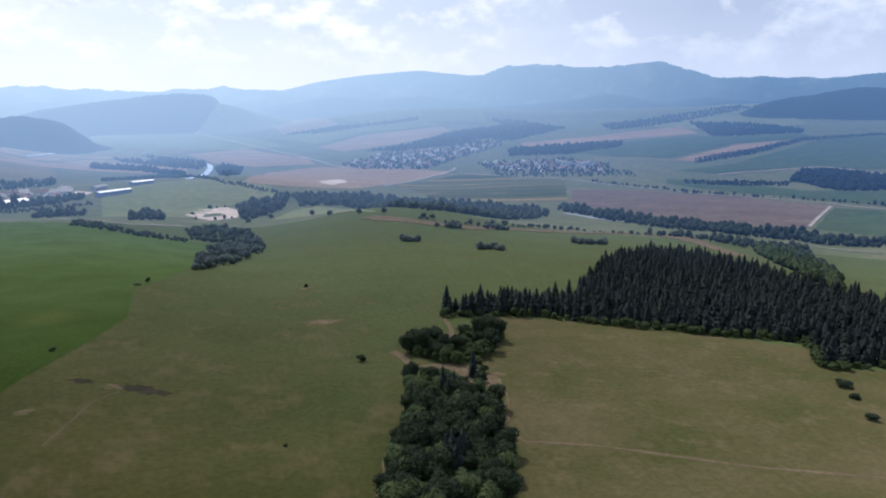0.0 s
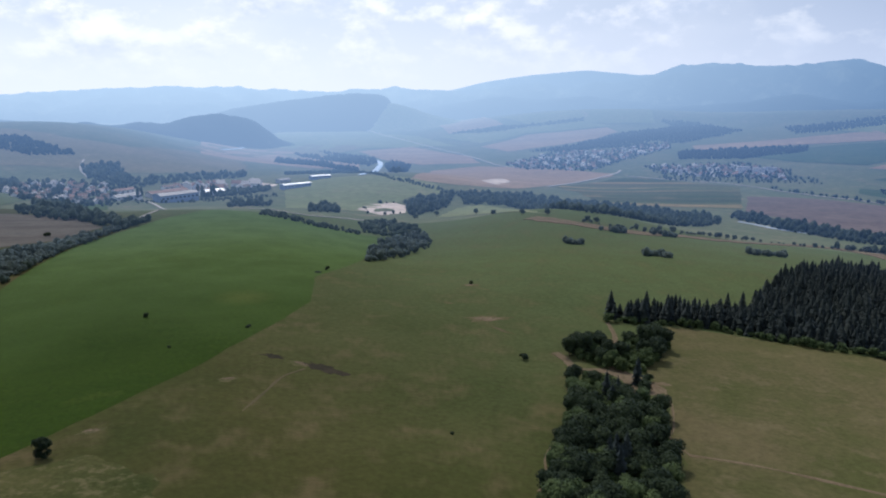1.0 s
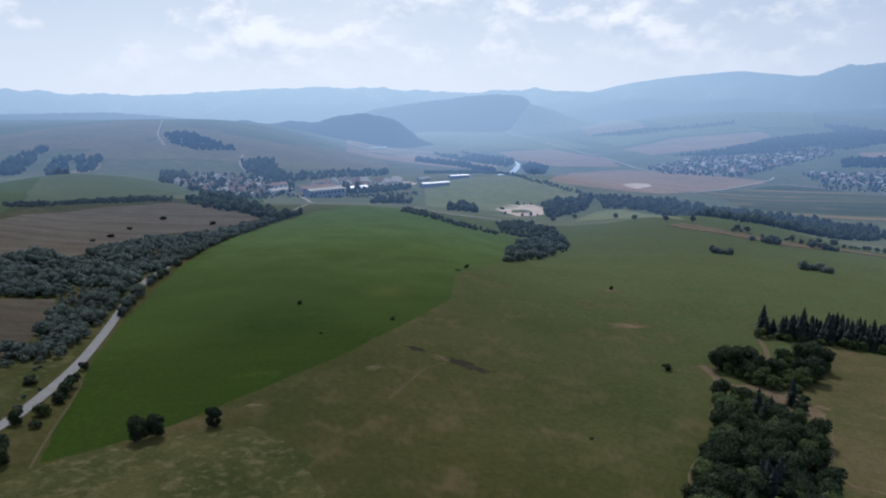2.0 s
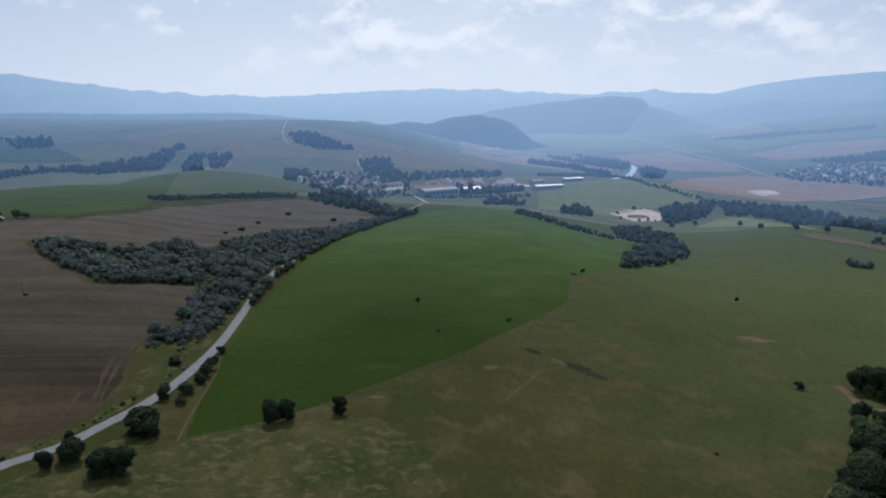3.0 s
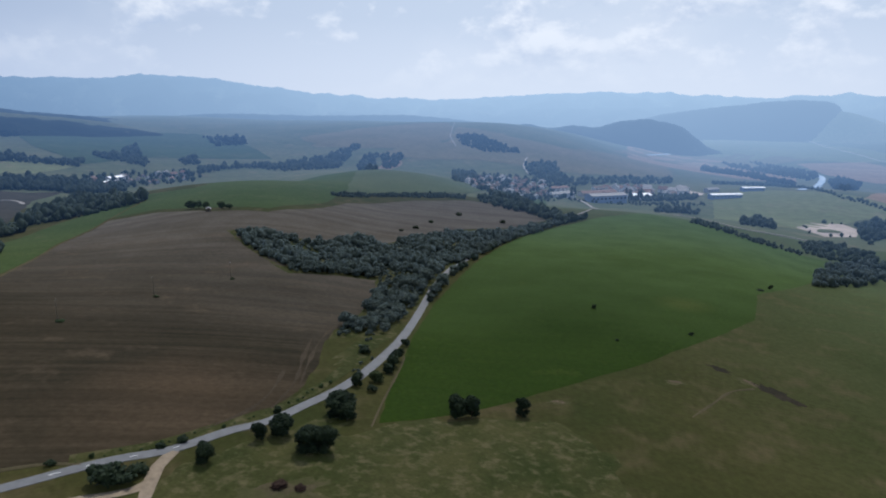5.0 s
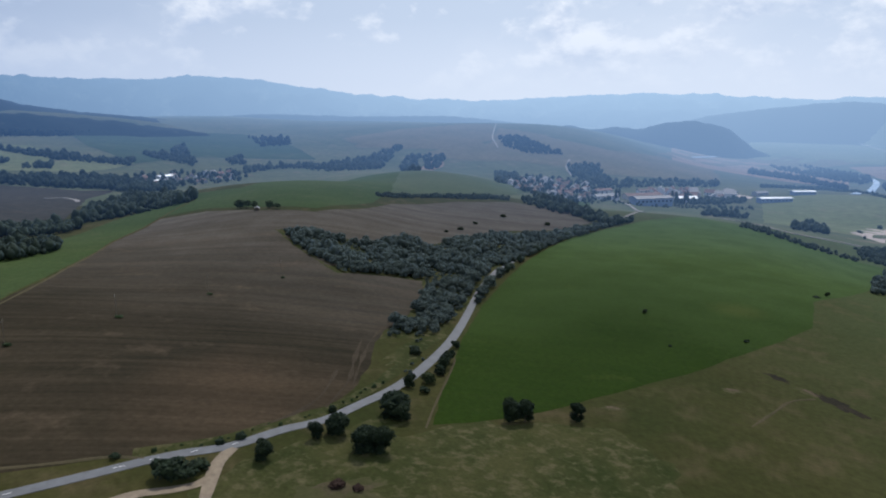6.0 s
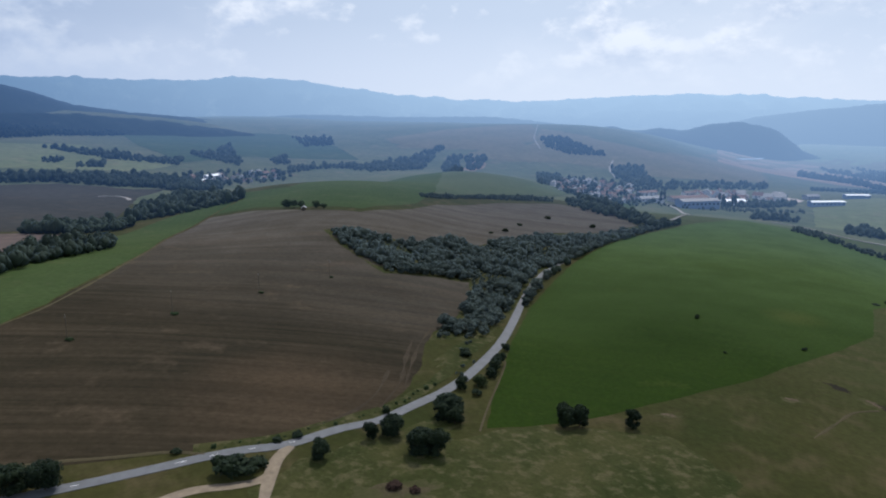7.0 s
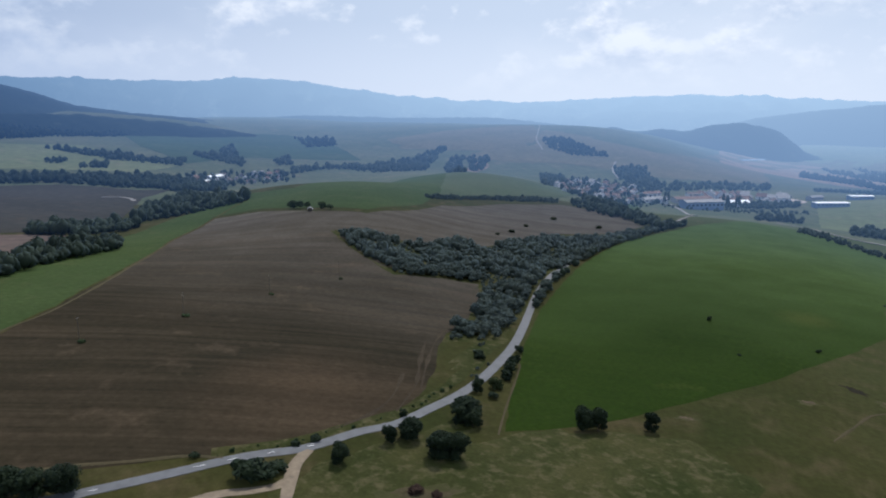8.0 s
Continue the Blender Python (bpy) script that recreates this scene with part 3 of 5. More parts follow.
draped("pit", [(-327, 883), (-335, 948), (-302, 978), (-273, 945), (-258, 878), (-279, 834)],
       FAR_SOIL, "pale bare ground of a gravel pit", lift=0.07, ragged=3.0)

road = ribbon("road", [(-206, -36), (-201, -20), (-197, -5), (-193, 13), (-191, 26), (-189, 35), (-186, 45), (-187, 62), (-186, 73), (-190, 88), (-196, 106), (-209, 130), (-234, 167), (-287, 230), (-315, 268), (-335, 299)], 3.8, ASPHALT, "grey worn asphalt country road curving between fields", lift=0.12)
ribbon("road", [(-326, 284), (-355, 343), (-379, 394), (-417, 500), (-432, 567), (-474, 665)], 3.8, ASPHALT, "grey worn asphalt country road beyond the scrub", lift=0.12)
ribbon("lane", [(-217, -19), (-212, -6), (-204, 8), (-198, 20), (-193, 25), (-190, 27)], 1.5, DRY_TRACK, "pale gravel lane along the ploughed field", lift=0.08, wobble=0.3)
ribbon("spur", [(-185, 45), (-180, 39), (-176, 36), (-170, 32), (-159, 25)], 3.2, GRAVEL, "pale sandy dirt track joining the road", lift=0.10, wobble=0.6, step=2.0)
ribbon("spur", [(-175, 35.5), (-173.5, 31), (-175, 25), (-178, 18), (-178, 8), (-175, -6)], 2.8, GRAVEL, "pale sandy dirt track bending to the road", lift=0.085, wobble=0.45, step=2.0)
ribbon("field_track", [(-166, 94), (-181, 111), (-201, 135), (-210, 145), (-214, 146)], 0.7, DRY_TRACK, "narrow wheel track beside the green crop", "track", lift=0.06, wobble=0.5, step=3.0)
ribbon("strip_track", [(-303, -39), (-330, -6), (-369, 31), (-523, 115), (-608, 179), (-668, 234)], 1.6, DRY_TRACK, "pale worn track between strip and tilled field", "track", lift=0.06, wobble=0.6, step=5.0)
for line, width in (([(-204, 95), (-220, 109), (-239, 127), (-254, 144)], 0.9), ([(-193, 78), (-208, 96), (-225, 110), (-243, 126)], 1.2), ([(-191, 50), (-194, 67), (-202, 82), (-218, 98)], 1.0)):
    ribbon("wheel_track", line, width, SOIL_TRACK, "pale wheel track turning at the field's end", "track", lift=0.05, wobble=1.6, step=2.0)
ribbon("sand_track", [(-22, 296), (-17, 289), (-12, 280), (1, 280), (11, 270), (21, 268)], 3.6, BARE, "bare sandy track through the hedgerow", "track", lift=0.06, wobble=0.7, step=2.0)
ribbon("sand_track", [(0, 350), (4, 327), (3, 306), (4, 286)], 2.4, BARE, "bare sandy track beside the spruce wood", "track", lift=0.06, wobble=0.6, step=2.0)
ribbon("meadow_track", [(26, 210), (48, 208), (73, 201), (96, 194), (130, 189)], 1.3, BARE, "faint worn track across the dry meadow", "track", lift=0.04, wobble=0.8, step=3.0)
ribbon("hedge_path", [(-14, 280), (-15, 271), (-14, 248), (-12, 225), (-15, 211), (-17, 203), (-18, 195), (-17, 187), (-15, 181), (-18, 172)], 0.9, BARE, "narrow trodden path along the hedgerow", "track", lift=0.04, wobble=0.9, step=2.0)
ribbon("hedge_path", [(22, 268), (23, 259), (24, 249), (23, 230), (21, 222), (23, 216), (27, 209)], 0.8, BARE, "narrow trodden path along the hedgerow", "track", lift=0.04, wobble=0.9, step=2.0)
draped("clearing", [(0, 286), (7, 284), (13, 278), (20, 271), (23, 268), (23, 264), (17, 258), (14, 263), (11, 258), (9, 263), (6, 272)], BARE, "pale sandy clearing in the hedgerow", "soil patch", lift=0.05, cell=2.0, curve=True, ragged=1.2)
ribbon("field_edge", [(-78, 720), (-36, 692), (26, 688), (81, 732), (177, 791), (236, 795), (269, 741), (268, 616)], 20.0, BARE, "bare earth strip along the meadow's edge", "track", lift=0.3, wobble=0.5, step=8.0)
ribbon("river", [(-453, 1262), (-544, 1628), (-610, 1860), (-652, 1934)], 14.0, WATER, "pale river with the sky's reflection painted into its colour", "river", lift=0.6, step=20.0, wobble=0.4)
ribbon("river", [(179, 1026), (216, 967), (254, 933)], 7.0, WATER, "pale stretch of river between trees", "river", lift=0.6, step=12.0, wobble=0.3)
ribbon("hill_track", [(-1516, 1491), (-1346, 1310), (-1244, 1202), (-1129, 1105)], 2.6, FAR_ROAD, "pale track climbing the bare hill", "track", lift=0.8, step=14.0, wobble=0.4)
ribbon("village_track", [(-835, 1000), (-899, 1060), (-934, 1106), (-960, 1145)], 3.0, FAR_ROAD, "pale track climbing from the village", "track", lift=0.8, step=10.0, wobble=0.4)
ribbon("village_road", [(-720, 900), (-640, 862), (-579, 813), (-520, 740), (-470, 668)], 4.0, FAR_ROAD, "pale road into the village", lift=0.5, step=10.0)
ribbon("wheel_track", [(-867, 150), (-862, 166), (-840, 172), (-815, 170)], 3.0, FAR_ROAD, "pale worn ground in the ploughed field", "track", lift=0.5, step=6.0, wobble=1.2)
ribbon("river", [(-1154, 1970), (-1200, 2140), (-1225, 2290), (-1233, 2356)], 9.0, WATER, "pale bend of the river in the valley", "river", lift=1.2, step=20.0, wobble=0.6)
ribbon("river", [(-1345, 2545), (-1300, 2520), (-1245, 2458)], 14.0, WATER, "pale bend of the river in the valley", "river", lift=1.2, step=20.0, wobble=0.6)
ribbon("headland", [(602, 1089), (540, 1000), (478, 910)], 5.0, FAR_ROAD, "pale lane between two fields", "track", lift=0.6, step=12.0)
ribbon("valley_road", [(-1080, 3090), (-677, 2490), (-401, 2071), (-264, 1806), (-142, 1713)], 6.0, FAR_ROAD, "pale road across the valley", lift=0.8, step=20.0)
ribbon("valley_road", [(-114, 1372), (8, 1633), (29, 1734)], 6.0, FAR_ROAD, "pale road across the valley", lift=0.8, step=20.0)
ribbon("valley_road", [(40, 1611), (146, 1574), (258, 1496), (345, 1364), (461, 1233), (569, 1148), (662, 1047)], 4.5, FAR_ROAD, "pale road along the valley floor", lift=0.8, step=20.0)
ribbon("valley_lane", [(583, 1504), (764, 1558), (839, 1561), (904, 1446)], 6.0, FAR_SOIL, "pale earth lane across the slope", lift=0.8, step=20.0, wobble=0.4)
ribbon("pit_lane", [(-452, 817), (-342, 724), (-296, 756), (-272, 764)], 3.5, FAR_ROAD, "pale lane to the gravel pit", lift=0.6, step=10.0)
ribbon("river_lane", [(263, 778), (320, 762), (390, 752), (461, 719)], 3.2, FAR_ROAD, "pale lane beside the river trees", lift=0.6, step=10.0)
for k, (x, y, a) in enumerate(((-188.5, 36, 74), (-190.6, 27, 78), (-192, 19.5, 78), (-186.3, 46, 86), (-196.5, -3, 76))):
    dash = mesh_object("dash", [(-1.3, -0.09, 0), (1.3, -0.09, 0), (1.3, 0.09, 0), (-1.3, 0.09, 0)], [(0, 1, 2, 3)], ROAD_PAINT, road)
    dash.matrix_basis = place(x, y, float(rise(x, y, 0.12)) + 0.08, a)


def patch(name, x, y, length, width, turn, material, label, seed):
    """A ragged blotch of soil or worn turf."""
    if material in (BARE, DRY_TRACK):
        patch("worn_turf", x + 0.6, y - 0.4, length * 1.7, width * 1.8, turn + 8, DRY, "thin dry turf round a bare patch", seed + 500)
    rnd = random.Random(seed)
    c, s = math.cos(radians(turn)), math.sin(radians(turn))
    ring = []
    for k in range(22):
        q = 2 * math.pi * k / 22
        g = rnd.uniform(0.5, 1.2)
        u, v = math.cos(q) * length / 2 * g, math.sin(q) * width / 2 * g
        ring.append((x + u * c - v * s, y + u * s + v * c))
    draped(name, ring, material, label, "soil patch", lift=0.03 if material is DRY else 0.05, cell=max(1.5, width / 4), curve=True, ragged=0.5)


ribbon("meadow_track", [(-114, 233), (-118, 222), (-117, 206), (-115, 186)], 0.9, DRY_TRACK, "faint trodden trail down the meadow", "track", lift=0.03, wobble=1.0, step=2.0)
draped("rough_meadow", [(-176, 38), (-166, 95), (-152, 126), (-128, 142), (-104, 128), (-88, 96), (-80, 62), (-104, 28), (-140, 20)], VERGE, "rough mottled grass above the road", lift=0.02, curve=True, ragged=6.0)

patch("bare_patch", -59.6, 333, 16, 6, 20, BARE, "pale bare soil patch on the meadow", 0)
patch("bare_patch", -50, 318, 12, 2.2, -40, DRY_TRACK, "pale worn trail on the meadow", 1)
patch("bare_patch", -80.6, 401, 9, 5, 10, BARE, "pale bare mound on the meadow", 2)
patch("bare_patch", -72, 392, 14, 2, -20, DRY, "faint worn turf on the meadow", 3)
patch("bare_patch", -84, 355, 9, 4, 0, DRY, "faint worn turf on the meadow", 4)
patch("bare_patch", -134.2, 211.2, 5, 2.6, 40, BARE, "pale worn turf on the meadow", 5)
patch("gully", -106.8, 236.4, 21, 7.5, -12, DARK_SOIL, "dark eroded gully in the meadow", 6)
patch("gully", -130.9, 240.6, 13, 5, -8, DARK_SOIL, "dark eroded hollow in the meadow", 7)
patch("bare_patch", -117.5, 237.5, 8, 3.0, -8, BARE, "pale bare bank of the gully", 8)
patch("bare_patch", -146.5, 155.8, 5, 2.4, 40, BARE, "pale worn turf on the meadow", 9)
patch("bare_patch", 22, 272, 8, 4, 0, BARE, "pale sandy clearing beside the track", 10)
patch("bare_patch", -20, 293, 8, 3, -40, BARE, "pale sandy ground beside the hedgerow", 11)
patch("bare_patch", -152, 57, 16, 6, 50, DRY_TRACK, "pale stony ground among brambles", 12)
patch("verge", -226, 138, 62, 15, 122, VERGE, "rough tussocky verge between field and road", 13)
patch("verge", -172, 66, 56, 14, 95, VERGE, "rough tussocky grass along the road", 14)
# ---------------------------------------------------------------- trees


def lump_cards(rnd, lobes, count, size, droop=0.25):
    """Small bent leaf clumps over and inside a set of ellipsoids: vertices and faces."""
    g = np.random.default_rng(rnd)
    lobes = np.array(lobes, float)
    weight = lobes[:, 3] * lobes[:, 4]
    pick = lobes[g.choice(len(lobes), count, p=weight / weight.sum())]
    d = g.normal(size=(count, 3))
    d /= np.linalg.norm(d, axis=1)[:, None]
    d[:, 2] = np.where(d[:, 2] < -0.45, -d[:, 2], d[:, 2])
    depth = 0.78 + 0.30 * g.random(count) ** 0.7
    at = pick[:, :3] + d * np.stack([pick[:, 3], pick[:, 3], pick[:, 4]], -1) * depth[:, None]
    out = d + g.normal(scale=0.55, size=(count, 3))
    out[:, 2] += 0.25
    out /= np.linalg.norm(out, axis=1)[:, None]
    side = np.cross(out, g.normal(size=(count, 3)))
    side /= np.linalg.norm(side, axis=1)[:, None]
    along = np.cross(out, side)
    s = size * (0.6 + 0.8 * g.random(count))[:, None]
    bend = out * s * droop
    v = np.stack([at - side * s - bend, at - along * s * 0.8, at + side * s - bend, at + along * s * 0.9], 1)
    f = np.arange(count * 4).reshape(-1, 4)
    tri = np.concatenate([f[:, [0, 1, 3]], f[:, [1, 2, 3]]])
    return v.reshape(-1, 3), tri


def ball(rnd, x, y, z, r, h, nu=9, nv=5, shrink=0.82, ragged=0.85):
    """A rough dark heart for a lobe."""
    g = np.random.default_rng(rnd)
    v, f = [], []
    for j in range(nv + 1):
        q = math.pi * j / nv
        for i in range(nu):
            p = 2 * math.pi * i / nu
            k = shrink * g.uniform(ragged, 1.95 - ragged)
            v.append((x + r * k * math.sin(q) * math.cos(p), y + r * k * math.sin(q) * math.sin(p), z + h * k * math.cos(q)))
    for j in range(nv):
        for i in range(nu):
            a, b = j * nu + i, j * nu + (i + 1) % nu
            f += [(a, a + nu, b), (b, a + nu, b + nu)]
    return np.array(v), np.array(f)


def joined(pieces):
    vs, fs, n = [], [], 0
    for v, f in pieces:
        vs.append(v)
        fs.append(np.asarray(f) + n)
        n += len(v)
    return np.concatenate(vs), np.concatenate(fs)


def limb(a, b, ra, rb, n=6):
    a, b = Vector(a), Vector(b)
    q = (b - a).to_track_quat("Z", "Y").to_matrix()
    v = []
    for p, r in ((a, ra), (b, rb)):
        v += [tuple(p + q @ Vector((r * math.cos(2 * math.pi * k / n), r * math.sin(2 * math.pi * k / n), 0))) for k in range(n)]
    f = []
    for k in range(n):
        m = (k + 1) % n
        f += [(k, m, n + m), (k, n + m, n + k)]
    return np.array(v), np.array(f)


def broad_parts(seed, height, spread, cards, size, lobes=7, low=0.3):
    """Trunk with limbs, and crown, of a broad-leaved tree: two pairs of vertices and faces."""
    rnd = random.Random(seed)
    crown = [(0, 0, height * 0.66, spread * 0.36, height * 0.33)]
    for k in range(lobes):
        q = 2 * math.pi * (k + rnd.random() * 0.7) / lobes
        d = spread * rnd.uniform(0.18, 0.34)
        r = spread * rnd.uniform(0.17, 0.27)
        z = height * rnd.uniform(low + 0.12, 0.80)
        crown.append((d * math.cos(q), d * math.sin(q), z, r, r * rnd.uniform(0.75, 1.05)))
    top = [limb((0, 0, -0.4), (0.1, 0.1, height * 0.35), height * 0.035, height * 0.024, 8), limb((0.1, 0.1, height * 0.35), (0, 0, height * 0.8), height * 0.024, 0.03)]
    for x, y, z, r, h in crown[1:]:
        top.append(limb((0.05, 0.05, height * rnd.uniform(0.22, 0.42)), (x * 0.9, y * 0.9, z), height * 0.014, 0.025, 5))
    leaves = [ball(seed * 31 + i, *c, shrink=0.72) for i, c in enumerate(crown)] + [lump_cards(seed, crown, cards, size)]
    return joined(top), joined(leaves)


def crown_only(seed, height, spread, lobes, cards, size):
    """The crown of a tree seen from afar: a few rough lobes down to the ground, and loose clumps on them."""
    rnd = random.Random(seed)
    crown = [(0, 0, height * 0.52, spread * 0.42, height * 0.48)]
    for k in range(lobes - 1):
        q = 2 * math.pi * (k + rnd.random()) / max(1, lobes - 1)
        d = spread * rnd.uniform(0.22, 0.34)
        crown.append((d * math.cos(q), d * math.sin(q), height * rnd.uniform(0.36, 0.58), spread * rnd.uniform(0.22, 0.30), height * rnd.uniform(0.26, 0.36)))
    pieces = [ball(seed * 17 + i, *c, nu=8 if i == 0 else 6, nv=4, shrink=0.95, ragged=0.72) for i, c in enumerate(crown)]
    return joined(pieces + [lump_cards(seed, crown, cards, size)])


def spruce_parts(seed, height, spread, whorls=17, arms=7):
    """A spruce: straight trunk, whorls of drooping ragged boughs, some short or missing, and a thin leader."""
    rnd = random.Random(seed)
    v, f = [], []
    tilt, phase = rnd.uniform(-0.02, 0.02), rnd.uniform(0, 6.28)
    for w in range(whorls):
        u = w / (whorls - 1)
        z = height * (0.06 + 0.89 * u)
        reach = spread / 2 * min(1.0, 1.22 * (1 - u) ** 0.62 + 0.04) * (1 + 0.16 * math.sin(w * 1.9 + phase))
        lean = tilt * z
        for k in range(arms):
            q = 2 * math.pi * (k + rnd.random() * 0.9 + 0.5 * (w % 2)) / arms
            if rnd.random() < 0.10:
                continue
            r = reach * rnd.uniform(0.55, 1.22) + 0.12
            c, s = math.cos(q), math.sin(q)
            wide = r * 0.46 + 0.14
            tip = z - r * rnd.uniform(0.15, 0.75)
            n = len(v)
            v += [(lean, 0, z + height * 0.045), (lean + c * r * 0.6 - s * wide, s * r * 0.6 + c * wide, z - r * rnd.uniform(0.15, 0.45)), (lean + c * r, s * r, tip),
                  (lean + c * r * 0.6 + s * wide, s * r * 0.6 - c * wide, z - r * rnd.uniform(0.15, 0.45))]
            f += [(n, n + 1, n + 2), (n, n + 2, n + 3)]
    n = len(v)
    v.append((tilt * height, 0, height))
    for k in range(5):
        q = 2 * math.pi * k / 5
        v.append((spread * 0.26 * math.cos(q), spread * 0.26 * math.sin(q), height * 0.06))
    f += [(n, n + 1 + k, n + 1 + (k + 1) % 5) for k in range(5)]
    return limb((0, 0, -0.4), (0, 0, height * 0.92), height * 0.012, 0.03), (np.array(v), np.array(f))


def build_tree(name, parts, leaf, label, category, group=""):
    base = tagged(new(name), label, category, group)
    mesh_object("trunk", *parts[0], BARK, base)
    mesh_object("crown", *parts[1], leaf, base)
    return base


def stand(x, y, size=1.0, turn=0.0, wide=1.0, sink=0.1):
    """The pose of something that stands on the land."""
    return place(x, y, float(land(x, y)) - sink, turn) @ Matrix.Diagonal((size * wide, size * wide, size, 1))


def sown(poly, gap, seed, jitter=0.42, margin=0.0):
    """Places about gap apart inside an outline."""
    g = np.random.default_rng(seed)
    p = np.array(poly, float)
    x, y = np.meshgrid(np.arange(p[:, 0].min(), p[:, 0].max(), gap), np.arange(p[:, 1].min(), p[:, 1].max(), gap * 0.87))
    x = x + (np.arange(x.shape[0]) % 2)[:, None] * gap / 2
    x, y = x + g.uniform(-jitter, jitter, x.shape) * gap, y + g.uniform(-jitter, jitter, y.shape) * gap
    k = inside(p, x, y)
    for a, b in zip(p, np.roll(p, -1, 0)) if margin else ():
        d = b - a
        u = np.clip(((x - a[0]) * d[0] + (y - a[1]) * d[1]) / (d @ d), 0, 1)
        k &= np.hypot(x - a[0] - u * d[0], y - a[1] - u * d[1]) > margin
    return np.stack([x[k], y[k]], -1)


def mass(name, kinds, places, leaf, label, category, seed, sizes=(0.5, 1.25), base=0.2, fit=None):
    """Many trees too far or too dense to count, joined into one."""
    g = np.random.default_rng(seed)
    vs, fs, n = [], [], 0
    places = np.asarray(places, float)
    fit = np.ones(len(places)) if fit is None else fit
    for (x, y), ground, grown in zip(places, land(places[:, 0], places[:, 1]), fit):
        v, f = kinds[g.integers(len(kinds))]
        s, q = g.uniform(*sizes) * grown, g.uniform(0, 6.283)
        c, d = math.cos(q) * s, math.sin(q) * s
        w = np.stack([v[:, 0] * c - v[:, 1] * d + x, v[:, 0] * d + v[:, 1] * c + y, v[:, 2] * s + ground - base], -1)
        vs.append(w)
        fs.append(f + n)
        n += len(w)
    ob = mesh_object(name, np.concatenate(vs), np.concatenate(fs), leaf)
    return tagged(ob, label, category, kind="stuff")


HEDGEROW = [broad_parts(11 + k, h, s, 1300, 0.32, lobes=14, low=0.1) for k, (h, s) in enumerate(((9.5, 8.0), (8.0, 7.0), (11.0, 8.5), (6.5, 6.5), (5.0, 5.5)))]
LONE = [broad_parts(41 + k, h, s, 2300, 0.30, lobes=13, low=0.06) for k, (h, s) in enumerate(((8.0, 8.0), (9.0, 10.0), (6.5, 5.5)))]
BUSH = [broad_parts(61 + k, h, s, 420, 0.34, lobes=7, low=0.08) for k, (h, s) in enumerate(((3.2, 4.2), (4.2, 5.0)))]
SCRUB = [broad_parts(71 + k, h, s, 330, 0.55, lobes=6, low=0.15) for k, (h, s) in enumerate(((6.0, 6.5), (7.0, 7.0), (4.6, 5.6)))]
SPRUCE = [spruce_parts(81 + k, h, s) for k, (h, s) in enumerate(((11.5, 5.0), (13.5, 5.4), (9.5, 5.2), (12.5, 4.8), (11.0, 4.4), (7.5, 4.6)))]
SHRUB = [crown_only(171 + k, h, s, 4, 110, 0.42) for k, (h, s) in enumerate(((6.0, 6.5), (7.0, 6.0), (4.6, 5.6), (5.2, 7.0)))]
DISTANT = [crown_only(91 + k, h, s, 3, 26, 0.62) for k, (h, s) in enumerate(((8.0, 8.5), (10.5, 8.0), (6.5, 8.0), (9.0, 9.5), (5.5, 6.0)))]
REMOTE = [crown_only(191 + k, h, s, 1, 14, 1.0) for k, (h, s) in enumerate(((8.0, 8.5), (10.0, 9.0), (6.5, 8.0)))]


def plant(name, kinds, leaf, places, label, category, group, seed, sizes=(0.8, 1.2), fit=None):
    """Single trees that share a few forms."""
    rnd = random.Random(seed)
    forms = []
    for k, (x, y) in enumerate(places):
        m = stand(x, y, rnd.uniform(*sizes) * (1.0 if fit is None else float(fit[k])), rnd.uniform(0, 360), rnd.uniform(0.9, 1.12))
        if k < len(kinds):
            ob = build_tree(name, kinds[k], leaf, label, category, group)
            ob.matrix_basis = m
            forms.append(ob)
        else:
            f = forms[rnd.randrange(len(forms))]
            f_scale = f.scale.copy()
            c = copy_thing(f, Matrix.Identity(4))
            c.matrix_basis = m
            f.scale = f_scale


def lone_tree(name, parts, x, y, height, width, label, category="tree", turn=0.0, leaf=None):
    """One free-standing tree of a given height and crown width."""
    v = parts[1][0]
    own_h, own_w = v[:, 2].max(), v[:, 0].max() - v[:, 0].min()
    ob = build_tree(name, parts, leaf or LEAF, label, category)
    s = width / own_w
    ob.matrix_basis = place(x, y, float(land(x, y)) - 0.15, turn) @ Matrix.Diagonal((s, s, height / own_h, 1))
    return ob


for k, (x, y, h, w, label) in enumerate((
        (-174.7, 48.5, 5.6, 5.6, "dark round tree in the grass beside the road"),
        (-177.0, 65.0, 5.4, 4.6, "small dark round tree beside the road"),
        (-175.9, 71.2, 6.6, 7.2, "broad dark tree beside the road"),
        (-163.5, 71.5, 7.6, 8.6, "large dark double-crowned tree on the meadow"),
        (-161.0, 74.8, 7.4, 7.6, "dark tree crowded beside a larger one"),
        (-178.0, 92.0, 7.8, 9.8, "large dark tree over the road bend"),
        (-173.5, 91.0, 5.6, 6.2, "dark tree beside a larger one"),
        (-157.0, 119.5, 7.8, 6.8, "dark round tree at the crop's edge"),
        (-155.0, 123.5, 7.6, 5.8, "dark upright tree at the crop's edge"),
        (-146.5, 137.6, 6.4, 5.0, "small tree with bare trunk on the meadow"),
        (-199.0, -9.0, 8.0, 9.0, "tall dark tree beside the road"),
        (-206.0, -19.0, 7.5, 8.0, "tall dark tree beside the road"),
        (-203.0, -15.0, 7.0, 9.0, "dark tree beside the gravel lane"),
        (-194.2, 110.6, 5.0, 4.6, "small dark tree at the road's edge"))):
    lone_tree("tree", LONE[k % 3], x, y, h, w, label, turn=k * 47.0, leaf=DARK_LEAF)
